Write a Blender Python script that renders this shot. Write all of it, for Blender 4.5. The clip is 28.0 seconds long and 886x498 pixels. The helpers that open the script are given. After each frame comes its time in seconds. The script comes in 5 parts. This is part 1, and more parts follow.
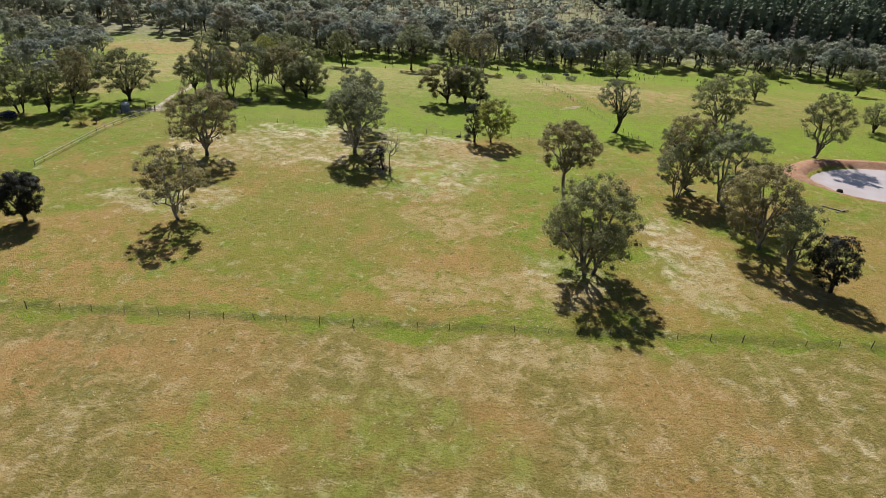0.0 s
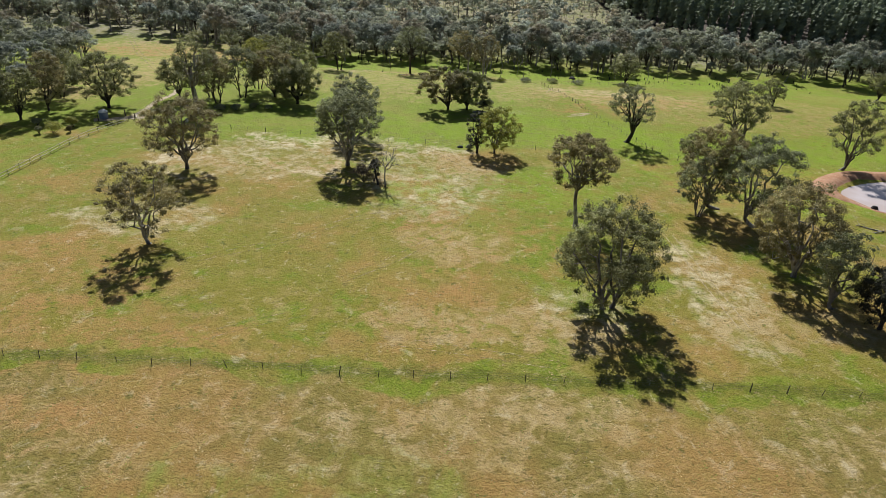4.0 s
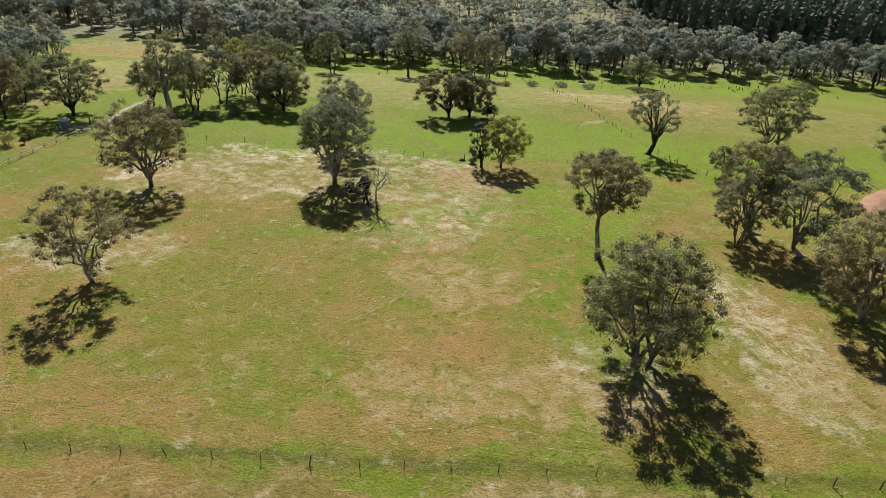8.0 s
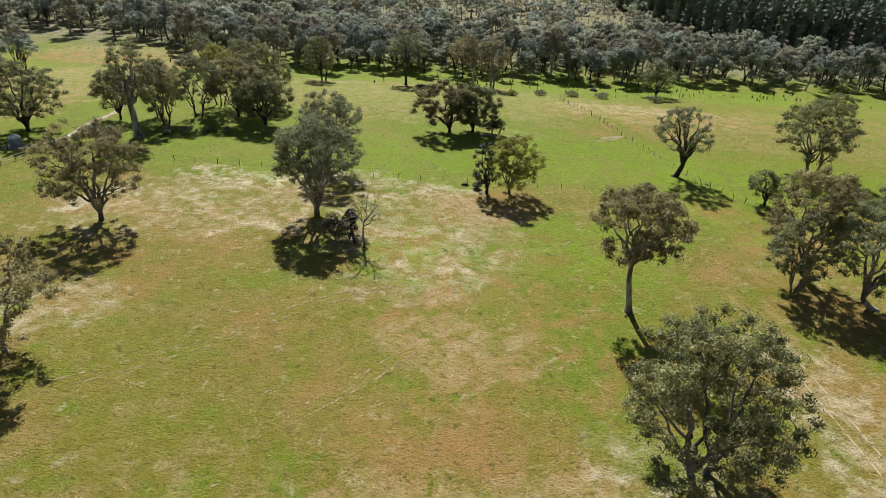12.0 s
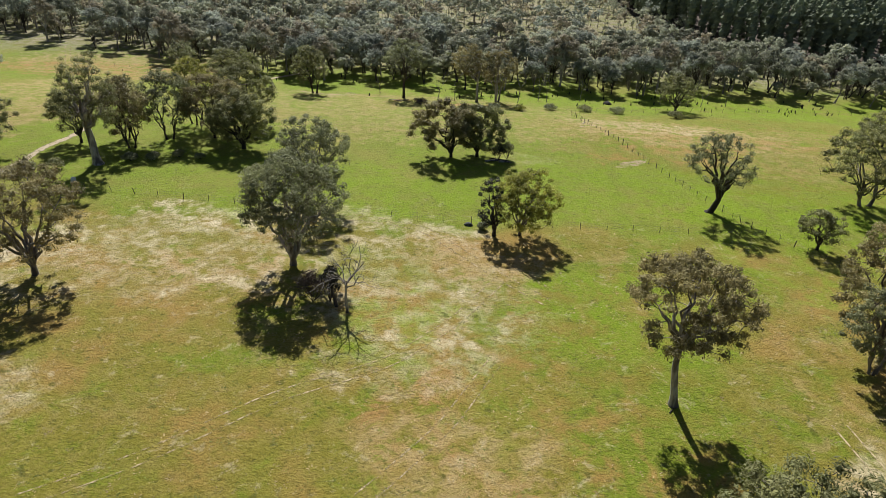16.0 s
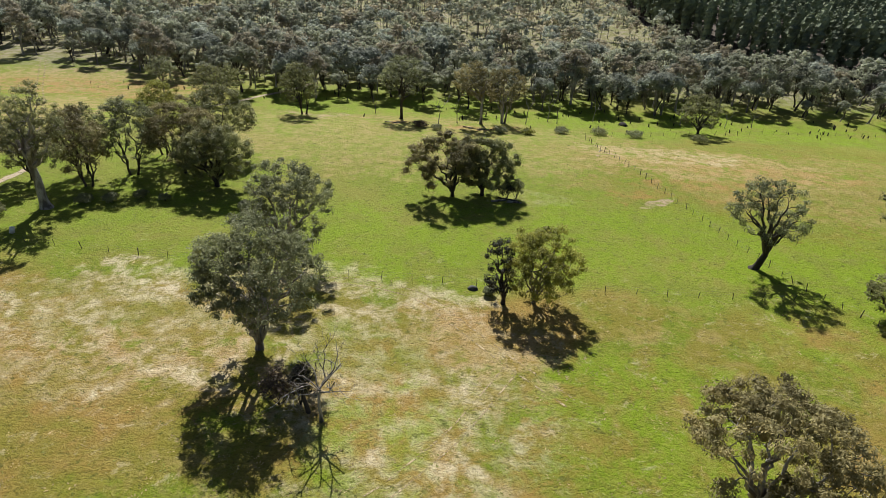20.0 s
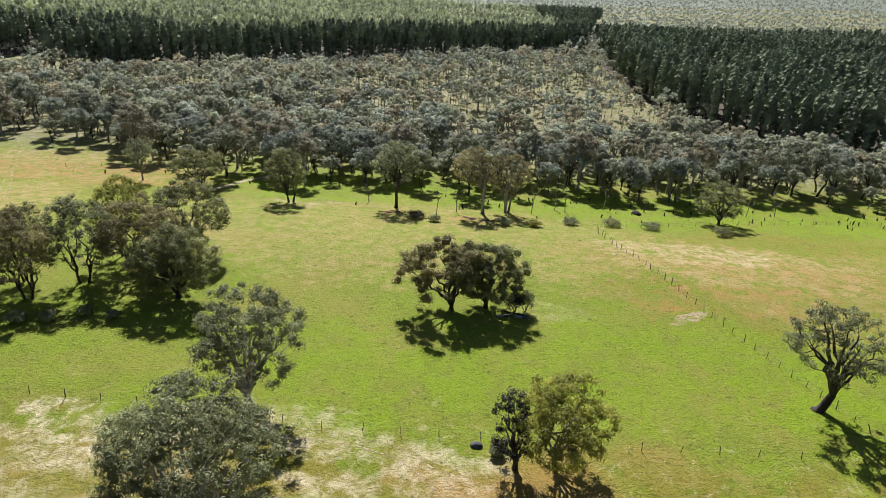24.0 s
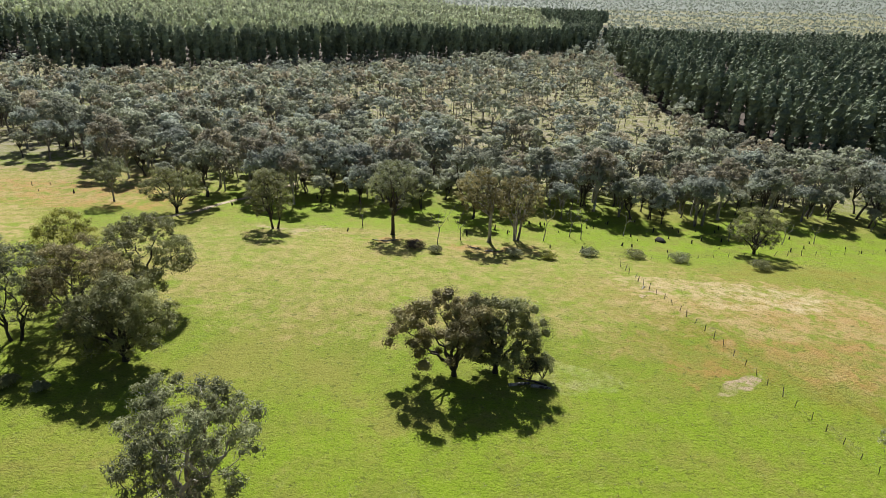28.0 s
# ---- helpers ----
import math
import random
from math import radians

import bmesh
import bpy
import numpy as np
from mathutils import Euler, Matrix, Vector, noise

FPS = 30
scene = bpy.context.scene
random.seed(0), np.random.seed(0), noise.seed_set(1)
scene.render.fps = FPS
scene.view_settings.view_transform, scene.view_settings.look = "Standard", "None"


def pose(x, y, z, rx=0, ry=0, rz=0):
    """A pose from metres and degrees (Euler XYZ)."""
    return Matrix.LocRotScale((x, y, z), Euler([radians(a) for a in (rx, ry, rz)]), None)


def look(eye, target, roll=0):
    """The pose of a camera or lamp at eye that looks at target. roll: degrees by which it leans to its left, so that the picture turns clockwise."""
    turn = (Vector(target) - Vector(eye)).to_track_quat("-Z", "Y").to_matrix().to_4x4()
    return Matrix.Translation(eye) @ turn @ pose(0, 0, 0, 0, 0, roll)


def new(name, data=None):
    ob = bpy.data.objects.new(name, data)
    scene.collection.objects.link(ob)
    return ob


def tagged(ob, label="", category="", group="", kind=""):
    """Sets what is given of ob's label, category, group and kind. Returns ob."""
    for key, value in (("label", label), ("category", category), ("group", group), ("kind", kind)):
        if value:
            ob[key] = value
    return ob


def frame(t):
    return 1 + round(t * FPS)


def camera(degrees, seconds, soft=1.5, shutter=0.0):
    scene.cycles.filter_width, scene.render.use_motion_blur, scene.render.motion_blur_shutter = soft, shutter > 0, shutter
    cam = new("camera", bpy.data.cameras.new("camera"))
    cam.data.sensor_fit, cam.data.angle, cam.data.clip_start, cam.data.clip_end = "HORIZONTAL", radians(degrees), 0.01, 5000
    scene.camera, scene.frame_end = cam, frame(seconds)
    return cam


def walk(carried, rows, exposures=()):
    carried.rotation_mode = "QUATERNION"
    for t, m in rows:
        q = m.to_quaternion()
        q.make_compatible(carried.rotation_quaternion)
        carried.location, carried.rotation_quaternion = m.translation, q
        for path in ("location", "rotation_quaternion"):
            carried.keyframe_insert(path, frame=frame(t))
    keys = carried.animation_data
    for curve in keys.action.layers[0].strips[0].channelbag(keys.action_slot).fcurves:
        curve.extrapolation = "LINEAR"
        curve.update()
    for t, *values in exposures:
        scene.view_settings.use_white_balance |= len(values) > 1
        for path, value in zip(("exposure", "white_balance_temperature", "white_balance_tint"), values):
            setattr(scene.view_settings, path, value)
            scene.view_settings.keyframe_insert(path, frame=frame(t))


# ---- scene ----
cam = camera(69.6, 28.0, soft=0.72)
PATH = [
    (0, (-0.140, 0.117, 47.527), (-0.310, 8.960, 42.861), 2.87),
    (3, (-0.443, 8.124, 46.769), (-0.617, 16.968, 42.107), 2.87),
    (6, (-0.731, 19.130, 44.731), (-0.912, 27.978, 40.073), 2.87),
    (8, (-0.929, 27.344, 43.339), (-1.119, 36.197, 38.691), 2.87),
    (9, (-1.033, 31.573, 42.728), (-1.227, 40.428, 38.086), 2.87),
    (11, (-1.252, 40.145, 41.764), (-1.456, 49.008, 37.136), 2.87),
    (15, (-1.749, 56.897, 40.993), (-1.980, 65.761, 36.371), 2.87),
    (17, (-2.012, 65.654, 41.107), (-2.259, 74.521, 36.490), 2.87),
    (18, (-2.152, 69.882, 41.247), (-2.408, 78.753, 36.637), 2.87),
    (20, (-2.443, 78.343, 41.617), (-2.717, 87.221, 37.023), 2.87),
    (20.5, (-2.516, 80.525, 41.716), (-2.796, 89.419, 37.152), 2.87),
    (21, (-2.589, 82.708, 41.814), (-2.877, 91.674, 37.396), 2.87),
    (22, (-2.752, 86.487, 41.999), (-3.056, 95.640, 37.984), 2.87),
    (22.5, (-2.824, 88.860, 42.082), (-3.136, 98.089, 38.245), 2.87),
    (23, (-2.904, 90.930, 42.141), (-3.224, 100.212, 38.436), 2.87),
    (24.5, (-3.143, 97.140, 42.319), (-3.483, 106.439, 38.655), 2.87),
    (25, (-3.224, 99.239, 42.348), (-3.570, 108.538, 38.686), 2.87),
    (28, (-3.720, 111.906, 42.231), (-4.106, 121.216, 38.603), 2.87),
]
EXPOSURES = [(0, 0.46, 5900, 11), (8, 0.48, 5900, 11), (18, 0.55, 6100, 11), (21, 0.62, 6100, 11), (24, 0.80, 6000, 11), (28, 0.84, 6000, 11)]
walk(cam, [(t, look(eye, target, roll)) for t, eye, target, roll in PATH], EXPOSURES)

# ---- light ----
SUN_AZ, SUN_EL = radians(-12.0), radians(43.5)  # sun ahead of the camera, a little to the left
world = bpy.data.worlds.new("sky")
scene.world = world
world.use_nodes = True
sky = world.node_tree.nodes.new("ShaderNodeTexSky")
sky.sky_type, sky.sun_disc, sky.sun_elevation, sky.sun_rotation = "NISHITA", False, SUN_EL, SUN_AZ
sky.air_density, sky.dust_density = 1.0, 1.2
world.node_tree.links.new(sky.outputs[0], world.node_tree.nodes["Background"].inputs[0])
world.node_tree.nodes["Background"].inputs[1].default_value = 0.033
sun = new("sun", bpy.data.lights.new("sun", "SUN"))
sun.data.energy, sun.data.angle, sun.data.color = 5.0, radians(0.55), (1.0, 0.95, 0.86)
sun.matrix_world = look((0, 0, 200), Vector((0, 0, 200)) - Vector((math.sin(SUN_AZ) * math.cos(SUN_EL), math.cos(SUN_AZ) * math.cos(SUN_EL), math.sin(SUN_EL))))


# ---- materials ----
def material(name, rough=0.8, spec=0.3):
    m = bpy.data.materials.new(name)
    m.use_nodes = True
    bsdf = m.node_tree.nodes["Principled BSDF"]
    bsdf.inputs["Roughness"].default_value = rough
    bsdf.inputs["Specular IOR Level"].default_value = spec
    return m, m.node_tree.nodes, m.node_tree.links, bsdf


def noise_tex(nodes, links, vec, scale, detail=4.0, rough=0.55, distort=0.0):
    n = nodes.new("ShaderNodeTexNoise")
    n.inputs["Scale"].default_value, n.inputs["Detail"].default_value = scale, detail
    n.inputs["Roughness"].default_value, n.inputs["Distortion"].default_value = rough, distort
    if vec is not None:
        links.new(vec, n.inputs["Vector"])
    return n.outputs["Fac"]


def ramp(nodes, links, fac, lo, hi, a=0.0, b=1.0):
    n = nodes.new("ShaderNodeMapRange")
    n.interpolation_type = "SMOOTHSTEP"
    for key, v in zip(("From Min", "From Max", "To Min", "To Max"), (lo, hi, a, b)):
        n.inputs[key].default_value = v
    links.new(fac, n.inputs["Value"])
    return n.outputs[0]


def blend(nodes, links, fac, a, b):
    n = nodes.new("ShaderNodeMix")
    n.data_type = "RGBA"
    for sock, v in ((n.inputs[0], fac), (n.inputs[6], a), (n.inputs[7], b)):
        if isinstance(v, tuple):
            sock.default_value = (*v, 1)
        elif isinstance(v, float):
            sock.default_value = v
        else:
            links.new(v, sock)
    return n.outputs[2]


def arith(nodes, links, op, a, b):
    n = nodes.new("ShaderNodeMath")
    n.operation = op
    for sock, v in ((n.inputs[0], a), (n.inputs[1], b)):
        if isinstance(v, (int, float)):
            sock.default_value = v
        else:
            links.new(v, sock)
    return n.outputs[0]


def bump(nodes, links, bsdf, height, strength, dist):
    n = nodes.new("ShaderNodeBump")
    n.inputs["Strength"].default_value, n.inputs["Distance"].default_value = strength, dist
    links.new(height, n.inputs["Height"])
    links.new(n.outputs[0], bsdf.inputs["Normal"])


def leaf_material(name, dark, light, tip, through_light=0.3, rough=0.62, spec=0.22, grain=0.45):
    """Leaves: tone by sprig, by tree, and let some light through."""
    m, nodes, links, bsdf = material(name, rough, spec)
    geo, info = nodes.new("ShaderNodeNewGeometry"), nodes.new("ShaderNodeObjectInfo")
    coord = nodes.new("ShaderNodeTexCoord").outputs["Object"]
    island = geo.outputs["Random Per Island"]
    patch = ramp(nodes, links, noise_tex(nodes, links, coord, grain, 3.0), 0.35, 0.68)
    c = blend(nodes, links, island, dark, light)
    c = blend(nodes, links, arith(nodes, links, "MULTIPLY", patch, 0.45), c, tip)
    c = blend(nodes, links, arith(nodes, links, "MULTIPLY", info.outputs["Random"], 0.22), c, light)
    stand = nodes.new("ShaderNodeHueSaturation")  # one tree or bough lighter than the next
    links.new(ramp(nodes, links, noise_tex(nodes, links, coord, 0.13, 2.0, 0.6), 0.36, 0.64, 0.62, 1.28), stand.inputs["Value"])
    links.new(c, stand.inputs["Color"])
    c = stand.outputs[0]
    links.new(c, bsdf.inputs["Base Color"])
    trans, mix = nodes.new("ShaderNodeBsdfTranslucent"), nodes.new("ShaderNodeMixShader")
    links.new(c, trans.inputs["Color"])
    mix.inputs[0].default_value = through_light
    links.new(bsdf.outputs[0], mix.inputs[1])
    links.new(trans.outputs[0], mix.inputs[2])
    links.new(mix.outputs[0], nodes["Material Output"].inputs[0])
    return m


def bark_material(name, pale, dark, lo=0.40, hi=0.62):
    m, nodes, links, bsdf = material(name, 0.85, 0.2)
    coord = nodes.new("ShaderNodeTexCoord").outputs["Object"]
    stretch = nodes.new("ShaderNodeMapping")
    stretch.inputs["Scale"].default_value = (1, 1, 0.25)
    links.new(coord, stretch.inputs[0])
    fine = noise_tex(nodes, links, stretch.outputs[0], 6.0, 5.0, 0.65)
    broad = noise_tex(nodes, links, stretch.outputs[0], 1.1, 3.0)
    c = blend(nodes, links, ramp(nodes, links, broad, lo, hi), pale, dark)
    c = blend(nodes, links, ramp(nodes, links, fine, 0.45, 0.75, 0.0, 0.6), c, dark)
    links.new(c, bsdf.inputs["Base Color"])
    bump(nodes, links, bsdf, fine, 0.5, 0.05)
    return m


def plain_material(name, a, b, scale=3.0, rough=0.8, strength=0.3, metal=0.0):
    m, nodes, links, bsdf = material(name, rough, 0.3)
    bsdf.inputs["Metallic"].default_value = metal
    coord = nodes.new("ShaderNodeTexCoord").outputs["Object"]
    n1, n2 = noise_tex(nodes, links, coord, scale, 5.0, 0.6), noise_tex(nodes, links, coord, scale * 9, 3.0)
    c = blend(nodes, links, ramp(nodes, links, n1, 0.35, 0.65), a, b)
    c = blend(nodes, links, ramp(nodes, links, n2, 0.5, 0.75, 0.0, 0.35), c, a)
    links.new(c, bsdf.inputs["Base Color"])
    bump(nodes, links, bsdf, n2, strength, 0.03)
    return m


LEAF = {
    "olive": leaf_material("olive_leaves", (0.138, 0.150, 0.058), (0.320, 0.330, 0.140), (0.41, 0.38, 0.15), 0.38, 0.6, 0.2),
    "grey": leaf_material("grey_green_leaves", (0.142, 0.160, 0.078), (0.325, 0.345, 0.180), (0.39, 0.385, 0.175), 0.38, 0.6, 0.2),
    "bronze": leaf_material("bronze_leaves", (0.172, 0.154, 0.066), (0.360, 0.322, 0.148), (0.45, 0.36, 0.14), 0.38, 0.6, 0.2),
    "yellow": leaf_material("yellow_green_leaves", (0.175, 0.185, 0.032), (0.46, 0.46, 0.10), (0.54, 0.51, 0.10), 0.45, 0.6, 0.2),
    "dark": leaf_material("dark_leaves", (0.020, 0.022, 0.015), (0.055, 0.055, 0.036), (0.06, 0.058, 0.036), 0.2, 0.6, 0.2),
    # woodland leaves: distance haze mixed into the colours, bluer and with lifted darks
    "wood_olive": leaf_material("hazed_olive_leaves", (0.245, 0.262, 0.190), (0.420, 0.440, 0.315), (0.50, 0.485, 0.32), 0.46, 0.7, 0.15, 1.3),
    "wood_grey": leaf_material("hazed_grey_leaves", (0.240, 0.268, 0.222), (0.405, 0.438, 0.355), (0.47, 0.48, 0.36), 0.46, 0.7, 0.15, 1.3),
    "wood_bronze": leaf_material("hazed_bronze_leaves", (0.275, 0.255, 0.180), (0.455, 0.415, 0.295), (0.55, 0.465, 0.30), 0.46, 0.7, 0.15, 1.3),
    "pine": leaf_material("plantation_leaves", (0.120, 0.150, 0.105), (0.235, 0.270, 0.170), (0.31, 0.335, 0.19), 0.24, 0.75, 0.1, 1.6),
    # yellower plantation leaves, with distance haze and sunlit tops lightened into the colour
    "hazed_pine": leaf_material("hazed_plantation_leaves", (0.36, 0.40, 0.28), (0.62, 0.65, 0.45), (0.70, 0.70, 0.45), 0.46, 0.75, 0.1, 1.6),
    "dry": leaf_material("dry_leaves", (0.07, 0.05, 0.034), (0.15, 0.11, 0.075), (0.17, 0.12, 0.075), 0.2),
}
BARK = {
    "pale": bark_material("pale_gum_bark", (0.42, 0.39, 0.35), (0.13, 0.11, 0.095)),
    "mid": bark_material("grey_bark", (0.26, 0.235, 0.21), (0.09, 0.075, 0.065)),
    "dark": bark_material("dark_rough_bark", (0.075, 0.062, 0.052), (0.035, 0.03, 0.026)),
    "dead": bark_material("silvered_dead_wood", (0.40, 0.37, 0.34), (0.085, 0.072, 0.064), 0.42, 0.6),
}


# ---- the lie of the land ----
def sstep(a, b, v):
    t = np.clip((np.asarray(v, float) - a) / (b - a), 0, 1)
    return t * t * (3 - 2 * t)


def land(x, y):
    """Height of the ground: a level paddock, a shallow dip where the woods stand, hills far off to the east."""
    x, y = np.asarray(x, float), np.asarray(y, float)
    dip = -5.0 * sstep(190, 255, y) * (1 - sstep(300, 400, y))
    roll = 0.12 * np.sin(x * 0.11 + 1.3) * np.sin(y * 0.083 + 0.4) + 0.07 * np.sin(x * 0.23 + y * 0.19)
    hill = 85.0 * sstep(700, 3000, y) * sstep(-200, 1800, x) + 62.0 * sstep(1100, 3000, y)
    back = 5.0 * sstep(400, 560, y)
    pond = -1.1 * np.clip(1.25 - np.hypot((x - 96) / 17.5, (y - 132) / 9.8), 0, 0.35) / 0.35
    return dip + roll * (1 - sstep(300, 600, y)) + hill + back + pond


def height(x, y):
    return float(land(x, y))


def quads(name, verts, faces, smooth=True):
    """A mesh from arrays of corners and of four-cornered faces."""
    me = bpy.data.meshes.new(name)
    verts, faces = np.ascontiguousarray(verts, np.float32), np.ascontiguousarray(faces, np.int32)
    me.vertices.add(len(verts))
    me.vertices.foreach_set("co", verts.ravel())
    me.loops.add(faces.size)
    me.loops.foreach_set("vertex_index", faces.ravel())
    me.polygons.add(len(faces))
    me.polygons.foreach_set("loop_start", np.arange(0, faces.size, 4, dtype=np.int32))
    me.polygons.foreach_set("use_smooth", np.full(len(faces), smooth))
    me.update(calc_edges=True)
    return me


def part(name, data, mat, parent, label=""):
    """One mesh object under a thing; data is a bmesh or a mesh."""
    if isinstance(data, bmesh.types.BMesh):
        me = bpy.data.meshes.new(name)
        data.to_mesh(me)
        data.free()
        data = me
    if mat is not None and not data.materials:
        data.materials.append(mat)
    ob = new(name, data)
    ob.parent = parent
    return tagged(ob, label)


def thing(name, m, label, category, group="", kind=""):
    ob = new(name)
    ob.empty_display_size = 0.5
    ob.matrix_basis = m
    return tagged(ob, label, category, group, kind)


# ---- ground ----
def ground_material():
    m, nodes, links, bsdf = material("paddock_grass", 0.9, 0.12)
    pos = nodes.new("ShaderNodeNewGeometry").outputs["Position"]
    warp = nodes.new("ShaderNodeTexNoise")
    warp.inputs["Scale"].default_value, warp.inputs["Detail"].default_value = 0.09, 5.0
    links.new(pos, warp.inputs["Vector"])
    vec = nodes.new("ShaderNodeVectorMath")
    vec.operation = "MULTIPLY_ADD"
    links.new(warp.outputs["Color"], vec.inputs[0])
    vec.inputs[1].default_value, vec.inputs[2].default_value = (16, 16, 0), (-8, -8, 0)
    add = nodes.new("ShaderNodeVectorMath")
    add.operation = "ADD"
    links.new(vec.outputs[0], add.inputs[0])
    links.new(pos, add.inputs[1])
    wpos = add.outputs[0]
    axes = nodes.new("ShaderNodeSeparateXYZ")
    links.new(wpos, axes.inputs[0])
    x, y = axes.outputs[0], axes.outputs[1]
    flat = nodes.new("ShaderNodeMapping")
    flat.inputs["Scale"].default_value = (1, 1, 0)
    links.new(pos, flat.inputs[0])
    p = flat.outputs[0]
    mown = nodes.new("ShaderNodeMapping")  # blades lie over to one side: streaks about one direction
    mown.inputs["Rotation"].default_value, mown.inputs["Scale"].default_value = (0, 0, radians(-25)), (0.62, 1.0, 0)
    links.new(pos, mown.inputs[0])
    tuft = noise_tex(nodes, links, mown.outputs[0], 1.9, 8.0, 0.75, 0.9)
    blotch = noise_tex(nodes, links, p, 0.20, 5.0, 0.6, 0.4)
    broad = noise_tex(nodes, links, p, 0.055, 4.0, 0.55)
    speck = noise_tex(nodes, links, p, 3.2, 4.0, 0.7)

    patchy = noise_tex(nodes, links, p, 0.42, 9.0, 0.72, 0.25)
    ragged = noise_tex(nodes, links, p, 0.33, 9.0, 0.72, 0.6)

    def spot(cx, cy, rx, ry, turn=0.0, soft=0.30, rag=1.5):
        n = nodes.new("ShaderNodeMapping")
        n.vector_type = "TEXTURE"
        n.inputs["Location"].default_value, n.inputs["Rotation"].default_value = (cx, cy, 0), (0, 0, radians(turn))
        n.inputs["Scale"].default_value = (rx * 1.2, ry * 1.2, 100000)
        links.new(wpos, n.inputs[0])
        g = nodes.new("ShaderNodeTexGradient")
        g.gradient_type = "SPHERICAL"
        links.new(n.outputs[0], g.inputs[0])
        inner = ramp(nodes, links, g.outputs["Fac"], 0.0, 0.12)
        f = arith(nodes, links, "ADD", arith(nodes, links, "MINIMUM", g.outputs["Fac"], 0.33), arith(nodes, links, "MULTIPLY", arith(nodes, links, "SUBTRACT", ragged, 0.5), rag))
        return arith(nodes, links, "MULTIPLY", inner, ramp(nodes, links, f, 0.12, 0.12 + soft))

    def layer(c, mask, colour, tex, lo, hi, amount=1.0):
        f = arith(nodes, links, "MULTIPLY", mask, ramp(nodes, links, tex, lo, hi, 0.0, amount))
        return blend(nodes, links, f, c, colour)

    GREEN, LUSH, OLIVE = (0.156, 0.204, 0.013), (0.182, 0.266, 0.009), (0.200, 0.180, 0.024)
    STRAW, PALE, RUST, SOIL = (0.39, 0.285, 0.125), (0.62, 0.53, 0.35), (0.345, 0.195, 0.066), (0.44, 0.32, 0.23)
    c = blend(nodes, links, ramp(nodes, links, blotch, 0.46, 0.62), OLIVE, GREEN)
    south = ramp(nodes, links, y, 60.0, 74.0, 1.0, 0.0)
    north = ramp(nodes, links, y, 143.0, 153.0)
    c = blend(nodes, links, arith(nodes, links, "MULTIPLY", north, 0.8), c, (0.172, 0.218, 0.024))
    c = layer(c, north, LUSH, blotch, 0.35, 0.65, 0.55)
    c = layer(c, north, (0.230, 0.220, 0.042), broad, 0.46, 0.62, 0.7)
    c = layer(c, north, STRAW, ragged, 0.54, 0.68, 0.25)
    c = blend(nodes, links, arith(nodes, links, "MULTIPLY", south, 0.8), c, (0.190, 0.140, 0.040))
    c = layer(c, south, STRAW, ragged, 0.45, 0.58, 0.65)
    c = layer(c, south, PALE, ragged, 0.56, 0.66, 0.45)
    c = layer(c, south, RUST, broad, 0.44, 0.60, 0.6)
    middle = arith(nodes, links, "MULTIPLY", ramp(nodes, links, y, 66.0, 76.0), ramp(nodes, links, y, 140.0, 152.0, 1.0, 0.0))
    c = layer(c, middle, STRAW, ragged, 0.47, 0.64, 0.5)
    c = layer(c, middle, RUST, broad, 0.46, 0.60, 0.62)
    for args, colour, amount in GROUND_SPOTS:
        tone = {"green": GREEN, "lush": LUSH, "olive": OLIVE, "straw": STRAW, "pale": PALE, "rust": RUST, "soil": SOIL}[colour]
        c = layer(c, spot(*args), tone, patchy if colour in ("pale", "straw") else blotch, 0.38 if colour == "pale" else 0.30, 0.62, min(1.0, amount * 1.25))
    far = ramp(nodes, links, y, 262.0, 300.0)
    c = blend(nodes, links, arith(nodes, links, "MULTIPLY", far, 0.6), c, (0.15, 0.135, 0.075))
    c = layer(c, far, (0.30, 0.26, 0.185), ragged, 0.44, 0.56, 0.8)
    # rank green growth left standing along the fence line
    along = nodes.new("ShaderNodeSeparateXYZ")
    links.new(pos, along.inputs[0])
    off = arith(nodes, links, "SUBTRACT", along.outputs[1], arith(nodes, links, "MULTIPLY", along.outputs[0], 0.021))
    off = arith(nodes, links, "ADD", off, arith(nodes, links, "MULTIPLY", arith(nodes, links, "SUBTRACT", ragged, 0.5), 5.0))
    off = arith(nodes, links, "ABSOLUTE", arith(nodes, links, "SUBTRACT", off, 68.8), 0.0)
    c = layer(c, ramp(nodes, links, off, 0.2, 1.5, 1.0, 0.0), (0.098, 0.108, 0.013), blotch, 0.25, 0.5, 0.75)
    # dry thatch, tufts and single stems
    cell = ramp(nodes, links, noise_tex(nodes, links, p, 0.8, 8.0, 0.75, 1.2), 0.49, 0.58)
    c = blend(nodes, links, arith(nodes, links, "MULTIPLY", cell, ramp(nodes, links, y, 146.0, 160.0, 0.20, 0.10)), c, (0.345, 0.285, 0.075))
    bare = ramp(nodes, links, noise_tex(nodes, links, p, 0.42, 9.0, 0.8, 0.5), 0.555, 0.64)
    c = blend(nodes, links, arith(nodes, links, "MULTIPLY", arith(nodes, links, "MULTIPLY", bare, ramp(nodes, links, y, 146.0, 160.0, 0.42, 0.06)), 1.0), c, (0.54, 0.46, 0.29))
    c = blend(nodes, links, ramp(nodes, links, tuft, 0.32, 0.49, 0.65, 0.0), c, (0.070, 0.068, 0.015))
    c = blend(nodes, links, ramp(nodes, links, tuft, 0.55, 0.78, 0.0, 0.32), c, (0.39, 0.36, 0.115))
    c = blend(nodes, links, ramp(nodes, links, speck, 0.32, 0.46, 0.5, 0.0), c, (0.06, 0.055, 0.012))
    c = blend(nodes, links, ramp(nodes, links, speck, 0.55, 0.72, 0.0, 0.34), c, (0.43, 0.385, 0.135))
